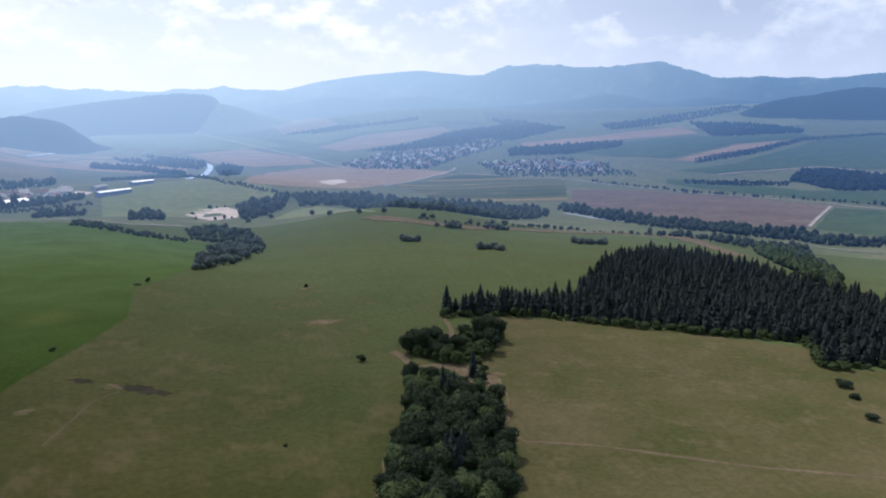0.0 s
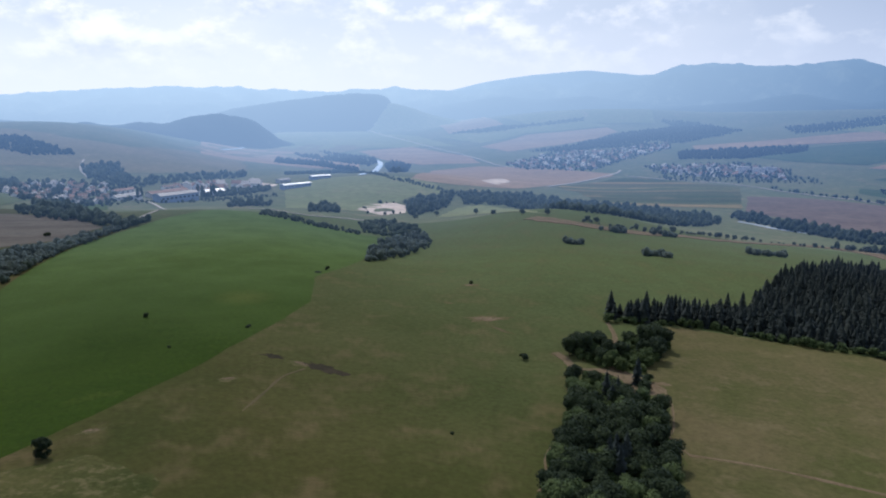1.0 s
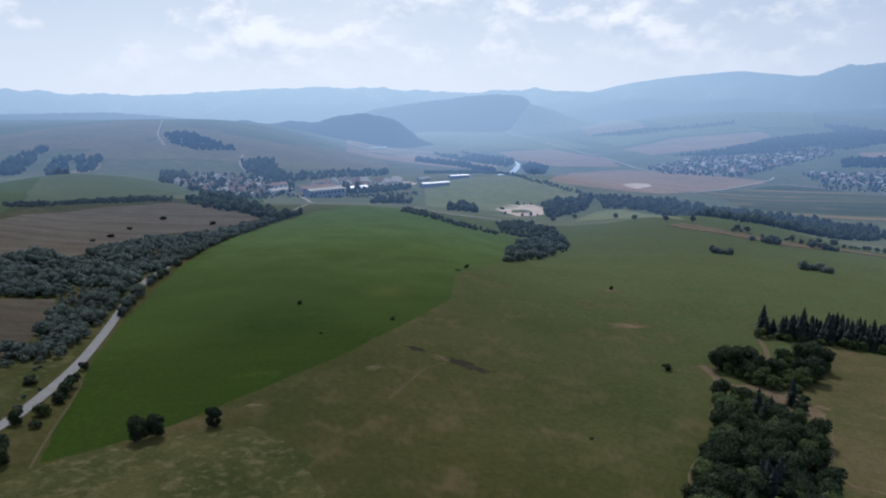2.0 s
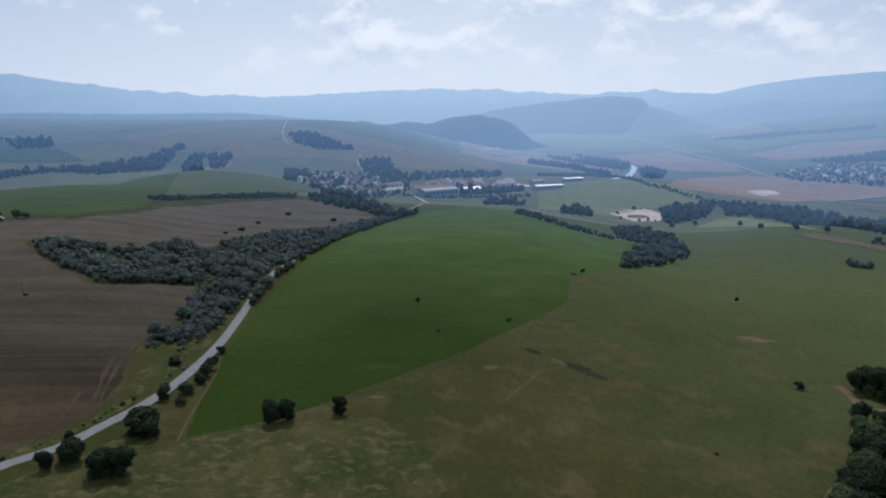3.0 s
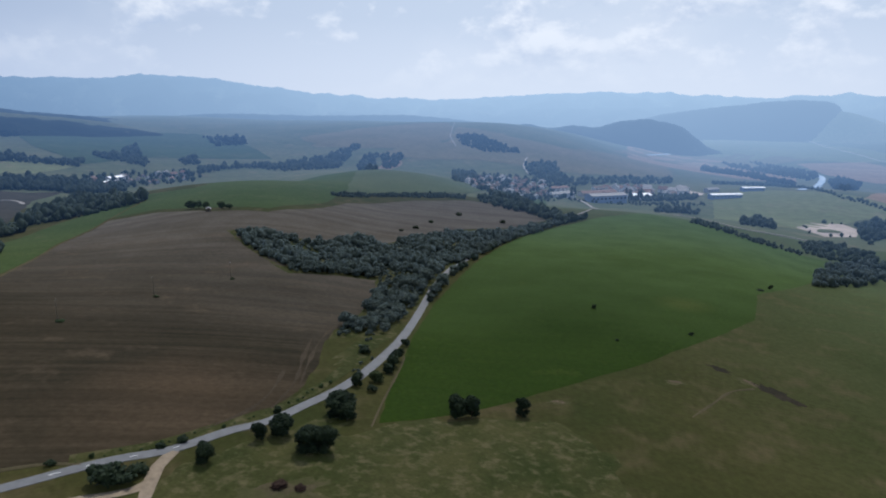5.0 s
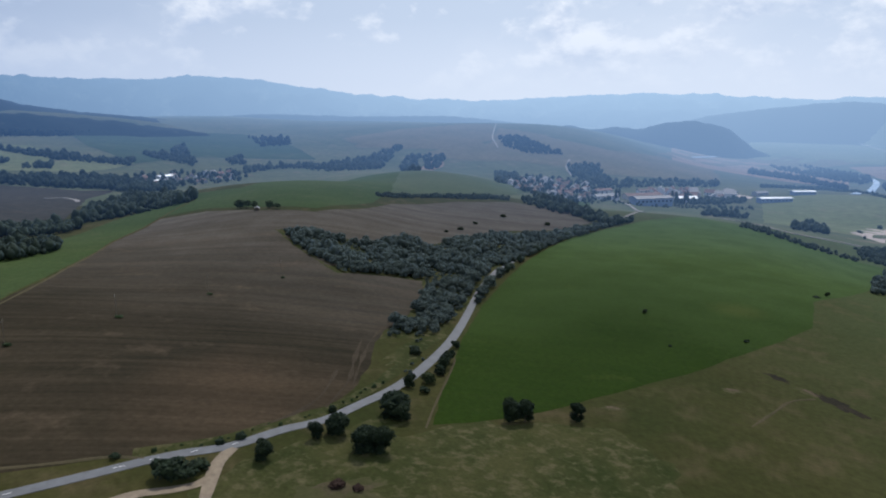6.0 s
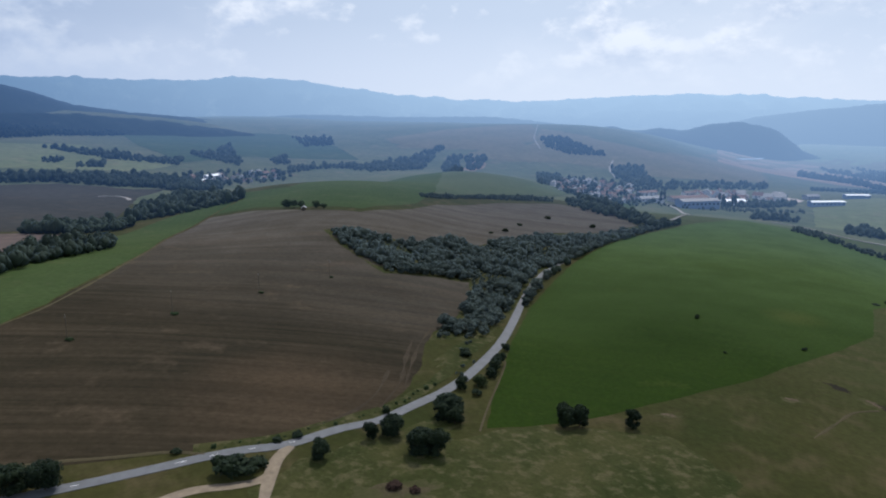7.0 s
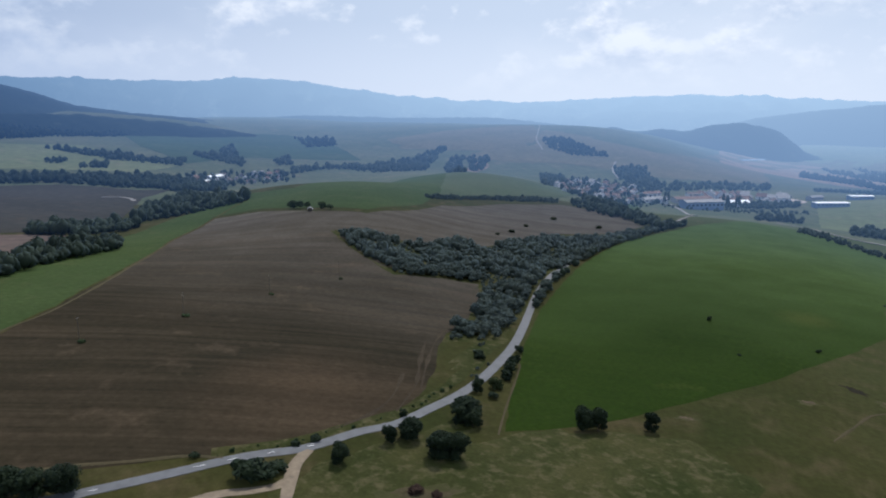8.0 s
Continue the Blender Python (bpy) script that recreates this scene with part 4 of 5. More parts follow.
for k, (x, y, h, w, label) in enumerate((
        (-179.5, 27.0, 5.0, 9.0, "dense dark bush between road and dirt track"),
        (-180.0, 34.0, 2.6, 6.0, "low dark bush beside the dirt track"),
        (-176.9, 30.5, 3.0, 5.0, "low dark bush beside the dirt track"),
        (-153.5, 56.3, 1.6, 4.2, "low reddish-brown bramble patch in the grass"),
        (-149.5, 59.5, 1.2, 3.0, "low reddish-brown bramble patch in the grass"),
        (-194.5, 119.0, 4.2, 5.4, "pale green bush at the field track"),
        (-188.0, 112.0, 2.4, 4.0, "low bush under the road trees"),
        (-204.0, 134.0, 4.6, 5.4, "dark bush along the field track"),
        (-208.5, 140.0, 4.8, 5.6, "dark bush along the field track"),
        (-199.5, 128.5, 3.8, 4.6, "dark bush along the field track"),
        (-219.5, 154.0, 3.2, 3.8, "small dark bush at the road's edge"),
        (-220.0, 134.0, 2.8, 5.0, "loose bush in the rough verge"),
        (-224.0, 137.0, 2.2, 4.0, "loose bush in the rough verge"),
        (-189.5, 78.0, 2.2, 2.6, "small bush in the verge"),
        (-188.5, 49.0, 1.7, 3.4, "low bush in the verge"),
        (-188.8, 43.5, 1.4, 3.0, "low bush in the verge"),
        (-197.0, 20.0, 1.5, 3.0, "low bush in the verge"),
        (-206.5, 265.8, 2.4, 2.6, "small lone bush in the green crop"),
        (-158.3, 271.4, 1.6, 2.6, "small lone bush at the crop's edge"),
        (-172.0, 232.0, 1.0, 1.8, "tiny bush in the green crop"),
        (-34.6, 283.6, 3.2, 4.2, "lone dark bush on the open meadow"),
        (-80.9, 404.0, 2.6, 2.6, "lone dark bush on a bare mound"),
        (16.5, 273.0, 3.6, 4.4, "round dark bush at the sandy track"),
        (14.8, 262.0, 5.0, 6.0, "round dark bush at the hedgerow's edge"),
        (158.5, 262.0, 3.0, 7.0, "dark bush along the meadow's edge"),
        (156.0, 250.0, 2.2, 4.5, "low bush along the meadow's edge"),
        (150.6, 229.8, 2.6, 5.0, "low bush along the meadow's edge"),
        (-48.5, 199.9, 0.9, 1.6, "tiny shrub in the meadow"),
        (-176.6, 410.0, 3.0, 3.0, "small bush at the crop's corner"),
        (-485.0, 456.0, 3.0, 7.0, "dark bush on the tilled field"),
        (-467.0, 402.0, 2.6, 5.0, "dark bush on the tilled field"),
        (-449.0, 368.0, 3.0, 6.0, "dark bush on the tilled field"),
        (-441.0, 345.0, 2.4, 4.0, "dark bush on the tilled field"),
        (-446.0, 474.0, 3.2, 6.0, "dark bush on the tilled field"),
        (-178.0, 398.0, 1.0, 5.0, "low shrubs at the crop's corner"))):
    lone_tree("bush", BUSH[k % 2], x, y, h, w, label, "bush", turn=k * 71.0, leaf=RUST if "reddish" in label else PALE_LEAF if "pale green" in label else DARK_LEAF)

for row in (((-296, 244), (-304, 256), (-309, 264), (-289, 235), (-283, 227), (-322, 284), (-317, 277)),):
    plant("tree", LONE[:2], SCRUB_LEAF, [(x + 5.0, y - 4.0) for x, y in row], "dark round tree lining the asphalt road", "tree", "trees along the road", 5, (0.45, 0.8))

lane = smooth_line([(-352, 340), (-375, 389), (-413, 496), (-429, 562)], 6.0)
lane = np.concatenate([lane + (-5.0, 3.0), lane + (5.5, -2.5)]) + np.random.default_rng(6).uniform(-1.5, 1.5, (2 * len(lane), 2))
plant("hedge_tree", SCRUB, SCRUB_LEAF, lane, "dark hedge tree along the country road", "tree", "hedge trees along the road", 20, (0.5, 0.95))

ribbon("verge", [(-196.5, 24), (-192.8, 34), (-190.6, 46), (-190.4, 58), (-190.8, 72), (-194.5, 88), (-203, 106), (-213, 122)], 4.4, VERGE, "strip of rough grass between field and road", "verge", lift=0.07, wobble=0.7, step=2.0)
ditch = smooth_line([(-195.5, 26), (-192.2, 36), (-190.6, 47), (-190.6, 58), (-191, 72), (-195, 90), (-203, 106)], 3.0)
plant("low_bush", BUSH, LEAF, ditch + np.random.default_rng(31).uniform(-1.3, 1.3, ditch.shape), "low green bush in the ditch beside the road", "bush", "bushes in the ditch", 32, (0.10, 0.34))
banks = smooth_line([(-206, 118), (-216, 132), (-228, 146), (-236, 152)], 5.0)
plant("low_bush", BUSH, SCRUB_LEAF, banks + np.random.default_rng(33).uniform(-5, 5, banks.shape), "tussocky low bush in the rough verge", "bush", "bushes in the verge", 34, (0.15, 0.4))

# the hedgerow wood below the first view
band = np.concatenate([sown([(-14, 267), (-3, 265), (5, 257), (9, 242), (14, 244), (19, 237), (20, 224), (19, 215), (22, 199), (19, 185), (17, 165), (12, 140), (-18, 137), (-16, 167), (-14, 176), (-16, 187), (-16, 200), (-12, 218), (-13, 240)], 3.3, 3, margin=0.3), sown([(-17, 292), (-13, 305), (2, 309), (26, 328), (27, 314), (16, 282), (4, 282)], 3.6, 4, margin=0.2)])
sandy = np.array([(0, 286), (7, 284), (13, 278), (20, 271), (23, 268), (23, 264), (17, 258), (14, 263), (11, 258), (9, 263), (6, 272)], float).mean(0)
gap = np.hypot(band[:, 0] - sandy[0], (band[:, 1] - sandy[1]) * 0.8)
path = (np.abs(band[:, 0] - 3.5) < 1.3) & (band[:, 1] > 280)
keep = (gap > 7.0) & ~path
band, gap = band[keep], gap[keep]
which = np.random.default_rng(44).random(len(band))
which = np.where(gap < 17.0, 0.9, which)
plant("hedgerow_tree", HEDGEROW[:3], DARK_LEAF, band[which < 0.22], "tall dark broad-leaved tree in the hedgerow", "tree", "hedgerow trees", 7, (0.75, 1.15))
plant("hedgerow_tree", HEDGEROW[1:4], LEAF, band[(which >= 0.22) & (which < 0.55)], "dense green broad-leaved tree in the hedgerow", "tree", "hedgerow trees", 71, (0.5, 0.95))
plant("hedgerow_bush", HEDGEROW[3:], HEDGE_LEAF, band[which >= 0.55], "lighter green bush filling the hedgerow", "bush", "hedgerow bushes", 72, (0.5, 0.95))
for k, (x, y) in enumerate([(2, 236), (4, 240), (0, 242), (3, 190), (5, 187), (1, 186), (3, 195), (6, 193), (4, 182), (12, 268)]):
    lone_tree("spruce", SPRUCE[k % 4], x, y, 12.5 + 1.3 * (k % 3), 4.8 + 0.5 * (k % 2), "dark spruce in the middle of the hedgerow", "spruce", turn=k * 61.0, leaf=NEEDLE)
# spruce wood
wood = sown([(2, 350), (25, 354), (52, 358), (91, 343), (142, 327), (172, 321), (163, 285), (189, 285), (250, 289), (224, 261), (260, 300), (262, 400), (242, 457), (233, 516), (208, 567), (165, 571), (125, 520), (100, 462), (73, 392), (36, 382), (-2, 362)], 4.3, 8, margin=1.2)
near = np.argsort(wood[:, 1] + 0.25 * np.abs(wood[:, 0] - 100))
plant("spruce", SPRUCE, NEEDLE, wood[near[:290]], "tall dark spruce at the edge of a wood", "spruce", "spruces of the wood", 9, (0.55, 1.12))
mass("spruce_wood", [p[1] for p in SPRUCE], wood[near[290:]], NEEDLE, "dense dark spruce wood on a slope", "wood", 10, (0.6, 1.15))
edge = smooth_line([(2, 350), (25, 354), (52, 358), (91, 343), (142, 327), (172, 321), (163, 285), (189, 285), (250, 289)], 4.0)
edge = edge + np.random.default_rng(2).uniform(-2.0, 1.0, edge.shape)
mass("wood_edge", [p[1] for p in BUSH], edge, LEAF, "low green shrubs along the wood's edge", "shrubs", 12, (0.7, 1.3))
mass("wood_fringe", SHRUB, sown([(321, 720), (350, 695), (341, 634), (283, 493), (260, 445), (263, 486), (279, 572)], 6.0, 13), LEAF, "lighter broad-leaved trees behind the spruces", "trees", 13, (0.9, 1.5))
# scrub along the road
draped("scrub_floor", [(-452, 200), (-414, 228), (-404, 250), (-404, 305), (-417, 336), (-431, 386), (-414, 434), (-424, 509), (-421, 546), (-402, 469), (-367, 385), (-343, 326), (-312, 262), (-279, 218), (-233, 156), (-241, 133), (-262, 162), (-297, 203), (-326, 224), (-336, 208), (-344, 179), (-385, 186), (-405, 188)], VERGE, "rough dark grass under the scrub", lift=0.05, ragged=2.0)
thicket = sown([(-448, 201), (-411, 226), (-402, 248), (-402, 303), (-415, 335), (-429, 384), (-412, 433), (-422, 509), (-421, 542), (-404, 469), (-369, 385), (-345, 326), (-331, 297), (-314, 262), (-281, 218), (-251, 179), (-235, 156), (-239, 144), (-241, 135), (-253, 147), (-262, 164), (-297, 205), (-326, 226), (-337, 210), (-344, 181), (-359, 187), (-385, 188), (-405, 190)], 3.9, 15, margin=0.6)
loose = np.array([noise.noise((x / 26, y / 26, 5.0)) + 0.35 * noise.noise((x / 9, y / 9, 2.0)) for x, y in thicket])
lane = smooth_line([(-209, 130), (-234, 167), (-287, 230), (-315, 268), (-335, 299)], 3.0)
clear = np.min(np.hypot(thicket[:, None, 0] - lane[None, :, 0], thicket[:, None, 1] - lane[None, :, 1]), 1) > 4.5
thicket, loose = thicket[clear], np.clip(0.85 + 0.9 * loose[clear], 0.35, 1.25)
near = np.argsort(np.hypot(thicket[:, 0], thicket[:, 1]))
plant("scrub_tree", SCRUB, SCRUB_LEAF, thicket[near[:260]], "dense dark green scrub tree beside the road", "tree", "trees of the scrub wood", 16, (0.6, 1.1), loose[near[:260]])
mass("scrub_wood", SHRUB, thicket[near[260:]], SCRUB_LEAF, "dense scrub wood in a hollow between fields", "wood", 17, (0.5, 1.1), fit=loose[near[260:]])
mass("grove", SHRUB, sown([(-170, 465), (-196, 553), (-206, 658), (-178, 677), (-153, 597), (-159, 534)], 6.8, 18), SCRUB_LEAF, "grove of dark trees at the meadow's edge", "trees", 18, (0.4, 1.2))
mass("grove", SHRUB, sown([(-270, 732), (-258, 788), (-195, 718), (-178, 665), (-203, 649), (-239, 661)], 7.5, 19), FAR_LEAF, "grove of dark trees beside the pale lane", "trees", 19, (0.4, 1.15))

# clumps on the meadow, far hedges and woods
for k, (x, y, n, wide) in enumerate(((-30, 588, 9, 22), (38, 556, 16, 20), (5, 676, 10, 24), (50, 700, 14, 30), (132, 625, 18, 34))):
    rnd = random.Random(k)
    spots = [(x + rnd.uniform(-0.5, 0.5) * wide, y + rnd.uniform(-0.5, 0.5) * wide * 0.45) for _ in range(n)]
    mass("bush_clump", SHRUB, spots, SCRUB_LEAF, "low dark clump of bushes on the meadow", "bushes", 30 + k, (0.7, 1.05))
for k, (x, y) in enumerate(((-228, 818), (-210, 853), (-159, 850), (-128, 790), (-90, 750), (-62, 735), (-20, 712), (-11, 706))):
    lone_tree("tree", SCRUB[k % 3], x, y, 6.0 + k % 3, 7.0, "small dark tree on the far edge of the meadow", leaf=FAR_LEAF)
mass("tree_belt", DISTANT, sown([(-244, 852), (-287, 980), (-280, 1045), (-237, 1076), (-222, 968), (-234, 867)], 8, 100), FAR_LEAF, "belt of trees along the valley", "trees", 200)
mass("tree_belt", DISTANT, sown([(-231, 1089), (-205, 1010), (-150, 1030), (-90, 960), (-55, 800), (-18, 775), (42, 830), (111, 930), (152, 988), (160, 1046), (102, 1090), (51, 1128), (-13, 1165), (-80, 1178), (-139, 1200), (-173, 1168)], 8.5, 101), FAR_LEAF, "belt of trees along the valley", "trees", 201)
mass("tree_belt", DISTANT, sown([(309, 1455), (424, 1278), (539, 1192), (632, 1135), (690, 1086), (684, 1075), (628, 1126), (534, 1183), (420, 1268), (303, 1448)], 10, 102), FAR_LEAF, "line of trees beside the valley road", "trees", 202, (0.5, 0.9))
mass("hedge", DISTANT, sown([(-312, 280), (-340, 327), (-374, 395), (-407, 471), (-414, 524), (-422, 583), (-432, 566), (-411, 477), (-358, 358), (-319, 284)], 5, 103), FAR_LEAF, "hedge of dark bushes between fields", "trees", 203, (0.45, 0.8))
mass("tree_belt", DISTANT, sown([(222, 815), (268, 796), (335, 758), (390, 742), (350, 650), (300, 520), (318, 600), (330, 700), (288, 752)], 7.5, 104), FAR_LEAF, "strip of young trees behind the spruce wood", "trees", 204, (0.5, 0.95))
row = smooth_line([(-22, 702), (9, 700), (44, 727), (83, 757), (127, 800), (172, 803), (214, 792), (263, 783), (300, 764)], 6.5)
row = row + np.random.default_rng(24).uniform(-3.2, 3.2, row.shape)
plant("row_tree", SCRUB, SCRUB_LEAF, row, "small round tree in a row along the bare earth strip", "tree", "trees along the earth strip", 25, (0.4, 1.1))
mass("tree_belt", DISTANT, sown([(172, 1062), (216, 968), (286, 856), (341, 824), (397, 800), (433, 771), (485, 764), (540, 740), (560, 770), (507, 800), (462, 826), (426, 862), (371, 892), (311, 932), (232, 1046), (197, 1125)], 8, 105), FAR_LEAF, "belt of trees along the valley", "trees", 205)
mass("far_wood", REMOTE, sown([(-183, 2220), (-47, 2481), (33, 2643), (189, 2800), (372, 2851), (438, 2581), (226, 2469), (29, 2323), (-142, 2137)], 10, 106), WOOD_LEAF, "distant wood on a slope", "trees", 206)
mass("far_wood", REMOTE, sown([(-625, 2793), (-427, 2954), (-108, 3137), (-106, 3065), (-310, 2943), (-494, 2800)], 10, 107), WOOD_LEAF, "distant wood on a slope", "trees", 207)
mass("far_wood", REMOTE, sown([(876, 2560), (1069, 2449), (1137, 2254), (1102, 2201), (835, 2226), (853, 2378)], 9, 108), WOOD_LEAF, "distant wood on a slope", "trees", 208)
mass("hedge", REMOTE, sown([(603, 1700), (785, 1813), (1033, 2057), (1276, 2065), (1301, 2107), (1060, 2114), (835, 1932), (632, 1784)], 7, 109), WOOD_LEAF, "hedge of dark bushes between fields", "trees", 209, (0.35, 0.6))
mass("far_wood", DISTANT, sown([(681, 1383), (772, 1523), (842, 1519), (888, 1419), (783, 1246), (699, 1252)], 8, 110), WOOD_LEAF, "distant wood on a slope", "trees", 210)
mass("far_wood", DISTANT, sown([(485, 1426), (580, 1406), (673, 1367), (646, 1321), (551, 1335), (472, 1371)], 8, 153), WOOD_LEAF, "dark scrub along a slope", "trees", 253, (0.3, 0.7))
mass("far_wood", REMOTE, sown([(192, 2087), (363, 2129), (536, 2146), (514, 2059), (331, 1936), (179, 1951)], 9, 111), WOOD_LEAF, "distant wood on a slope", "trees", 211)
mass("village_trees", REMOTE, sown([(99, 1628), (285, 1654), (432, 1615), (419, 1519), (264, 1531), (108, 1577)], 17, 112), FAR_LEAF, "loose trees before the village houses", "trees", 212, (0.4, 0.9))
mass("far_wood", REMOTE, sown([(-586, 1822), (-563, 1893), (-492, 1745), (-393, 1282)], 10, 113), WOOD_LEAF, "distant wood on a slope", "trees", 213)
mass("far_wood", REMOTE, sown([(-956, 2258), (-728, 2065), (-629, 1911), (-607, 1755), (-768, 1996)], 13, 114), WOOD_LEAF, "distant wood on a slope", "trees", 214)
mass("hedge", DISTANT, sown([(-588, 382), (-585, 485), (-573, 556), (-552, 535), (-571, 430), (-572, 371)], 3.2, 115), FAR_LEAF, "hedge of dark bushes between fields", "trees", 215, (0.16, 0.42))
mass("far_wood", DISTANT, sown([(-1152, 603), (-1141, 676), (-1201, 820), (-1275, 943), (-1247, 928), (-1052, 724), (-1047, 617)], 10, 116), FAR_LEAF, "distant wood on a slope", "trees", 216)
mass("copse", REMOTE, sown([(-1589, 737), (-1535, 805), (-1404, 756), (-1414, 683)], 12, 117), WOOD_LEAF, "copse of dark trees on the hillside", "trees", 217)
mass("copse", REMOTE, sown([(-1235, 1212), (-1224, 1269), (-1083, 1210), (-1003, 1173), (-1043, 1110), (-1139, 1132)], 9, 118), WOOD_LEAF, "copse of dark trees on the hillside", "trees", 218)
mass("copse", DISTANT, sown([(-912, 1081), (-895, 1152), (-815, 1072), (-748, 989), (-790, 979), (-841, 1002)], 9, 119), FAR_LEAF, "copse of dark trees on the hillside", "trees", 219)
mass("copse", DISTANT, sown([(-549, 549), (-637, 709), (-508, 597), (-448, 570), (-417, 527), (-469, 539), (-522, 538)], 8, 120), FAR_LEAF, "copse of dark trees on the hillside", "trees", 220)
mass("copse", DISTANT, sown([(-932, 897), (-914, 937), (-796, 812), (-725, 690)], 10, 121), FAR_LEAF, "copse of dark trees on the hillside", "trees", 221)
mass("tree_line", DISTANT, sown([(-625, 822), (-560, 880), (-520, 930), (-490, 985), (-500, 1000), (-545, 950), (-590, 890), (-640, 838)], 9, 122), FAR_LEAF, "line of bushes before the works", "trees", 222, (0.3, 0.6))
mass("far_wood", DISTANT, sown([(-788, 944), (-723, 1321), (-675, 1231), (-723, 955)], 13, 123), FAR_LEAF, "distant wood on a slope", "trees", 223)
mass("hedge", DISTANT, sown([(-356, 665), (-286, 644), (-242, 636), (-230, 634), (-238, 652), (-300, 678), (-374, 714)], 6, 124), FAR_LEAF, "hedge of dark bushes between fields", "trees", 224, (0.35, 0.6))
mass("far_wood", REMOTE, sown([(582, 2630), (783, 2720), (1055, 2880), (1215, 2960), (1215, 2830), (988, 2700), (738, 2500), (568, 2440)], 13, 150), WOOD_LEAF, "distant wood along a slope", "trees", 250)
mass("far_wood", REMOTE, sown([(340, 2960), (399, 2525), (220, 2308), (150, 2380), (179, 2493), (254, 2780), (200, 3050)], 12, 151), FAR_LEAF, "distant wood above the village", "trees", 251)
mass("far_wood", REMOTE, sown([(-250, 2195), (-162, 2182), (-42, 2236), (81, 2240), (150, 2300), (60, 2330), (-46, 2300), (-157, 2260)], 11, 152), FAR_LEAF, "wood behind the village gardens", "trees", 252)
mass("tree_belt", DISTANT, sown([(-365, -39), (-431, 6), (-478, 44), (-516, 82), (-544, 90), (-544, 66), (-524, 40), (-462, 9), (-389, -38)], 5.2, 125), FAR_LEAF, "belt of trees along the valley", "trees", 225)
mass("tree_belt", DISTANT, sown([(-626, 38), (-609, 72), (-621, 119), (-646, 128), (-664, 91), (-638, 43)], 5.5, 126), FAR_LEAF, "belt of trees along the valley", "trees", 226)
mass("tree_belt", DISTANT, sown([(-663, 123), (-667, 185), (-656, 229), (-691, 244), (-782, 213), (-742, 157)], 6, 127), FAR_LEAF, "belt of trees along the valley", "trees", 227)
mass("tree_belt", DISTANT, sown([(-1027, 73), (-1021, 133), (-958, 183), (-916, 258), (-1007, 304), (-1051, 206), (-1109, 83)], 7, 128), FAR_LEAF, "belt of trees along the valley", "trees", 228)
mass("tree_belt", DISTANT, sown([(-1427, 172), (-1300, 267), (-1209, 357), (-1169, 334), (-1230, 250), (-1364, 195)], 8.5, 129), FAR_LEAF, "belt of trees along the valley", "trees", 229)
mass("tree_belt", REMOTE, sown([(-1773, 24), (-1879, 178), (-2039, 343), (-2007, 468), (-1810, 560), (-1703, 424), (-1614, 240), (-1523, 134), (-1472, 11)], 8.5, 130), WOOD_LEAF, "belt of trees along the valley", "trees", 230)
mass("tree_belt", DISTANT, sown([(-1001, 187), (-944, 225), (-878, 245), (-919, 309), (-982, 334), (-1016, 269)], 7, 131), FAR_LEAF, "belt of trees along the valley", "trees", 231)
mass("hedge", DISTANT, sown([(-644, 1333), (-566, 1464), (-356, 1159), (-249, 1094), (-213, 1085), (-216, 1104), (-254, 1116), (-366, 1191), (-616, 1597), (-683, 1415)], 7, 132), FAR_LEAF, "hedge of dark bushes between fields", "trees", 232, (0.35, 0.6))
mass("tree_line", DISTANT, sown([(-482, 824), (-471, 865), (-451, 881), (-467, 913), (-488, 896), (-507, 866)], 8, 133), FAR_LEAF, "line of trees in the valley", "trees", 233)
mass("tree_line", DISTANT, sown([(-356, 794), (-324, 810), (-349, 875), (-392, 877)], 8, 134), FAR_LEAF, "line of trees in the valley", "trees", 234)
mass("tree_line", DISTANT, sown([(-583, 923), (-547, 994), (-537, 1053), (-551, 1082), (-582, 1028), (-609, 965)], 7, 135), FAR_LEAF, "line of trees in the valley", "trees", 235)
mass("copse", DISTANT, sown([(-1206, 150), (-1199, 180), (-1240, 188), (-1248, 159)], 9, 136), FAR_LEAF, "belt of trees along the valley", "trees", 236)
mass("copse", DISTANT, sown([(-1146, 184), (-1147, 222), (-1193, 233), (-1192, 201)], 9, 137), FAR_LEAF, "belt of trees along the valley", "trees", 237)
mass("copse", DISTANT, sown([(-1346, 419), (-1321, 451), (-1194, 457), (-1151, 429), (-1229, 411), (-1289, 399)], 9, 138), FAR_LEAF, "belt of trees along the valley", "trees", 238)
mass("copse", DISTANT, sown([(-1366, 474), (-1456, 532), (-1323, 495), (-1233, 443)], 9, 139), FAR_LEAF, "belt of trees along the valley", "trees", 239)
mass("copse", DISTANT, sown([(-1105, 876), (-1157, 962), (-1104, 930), (-1022, 832), (-1031, 815)], 9, 140), FAR_LEAF, "copse of dark trees on the hillside", "trees", 240)
mass("copse", DISTANT, sown([(-1057, 774), (-1170, 888), (-1137, 882), (-769, 586)], 9, 141), FAR_LEAF, "copse of dark trees on the hillside", "trees", 241)
mass("copse", DISTANT, sown([(-1236, 520), (-1270, 571), (-1172, 533), (-1164, 496)], 10, 142), FAR_LEAF, "copse of dark trees on the hillside", "trees", 242)
mass("copse", DISTANT, sown([(-1083, 481), (-1124, 560), (-1106, 654), (-1077, 731), (-1105, 751), (-1156, 644), (-1130, 504)], 9, 143), FAR_LEAF, "copse of dark trees on the hillside", "trees", 243)
mass("copse", DISTANT, sown([(-1118, 859), (-1123, 904), (-1153, 930), (-1159, 895)], 10, 144), FAR_LEAF, "copse of dark trees on the hillside", "trees", 244)
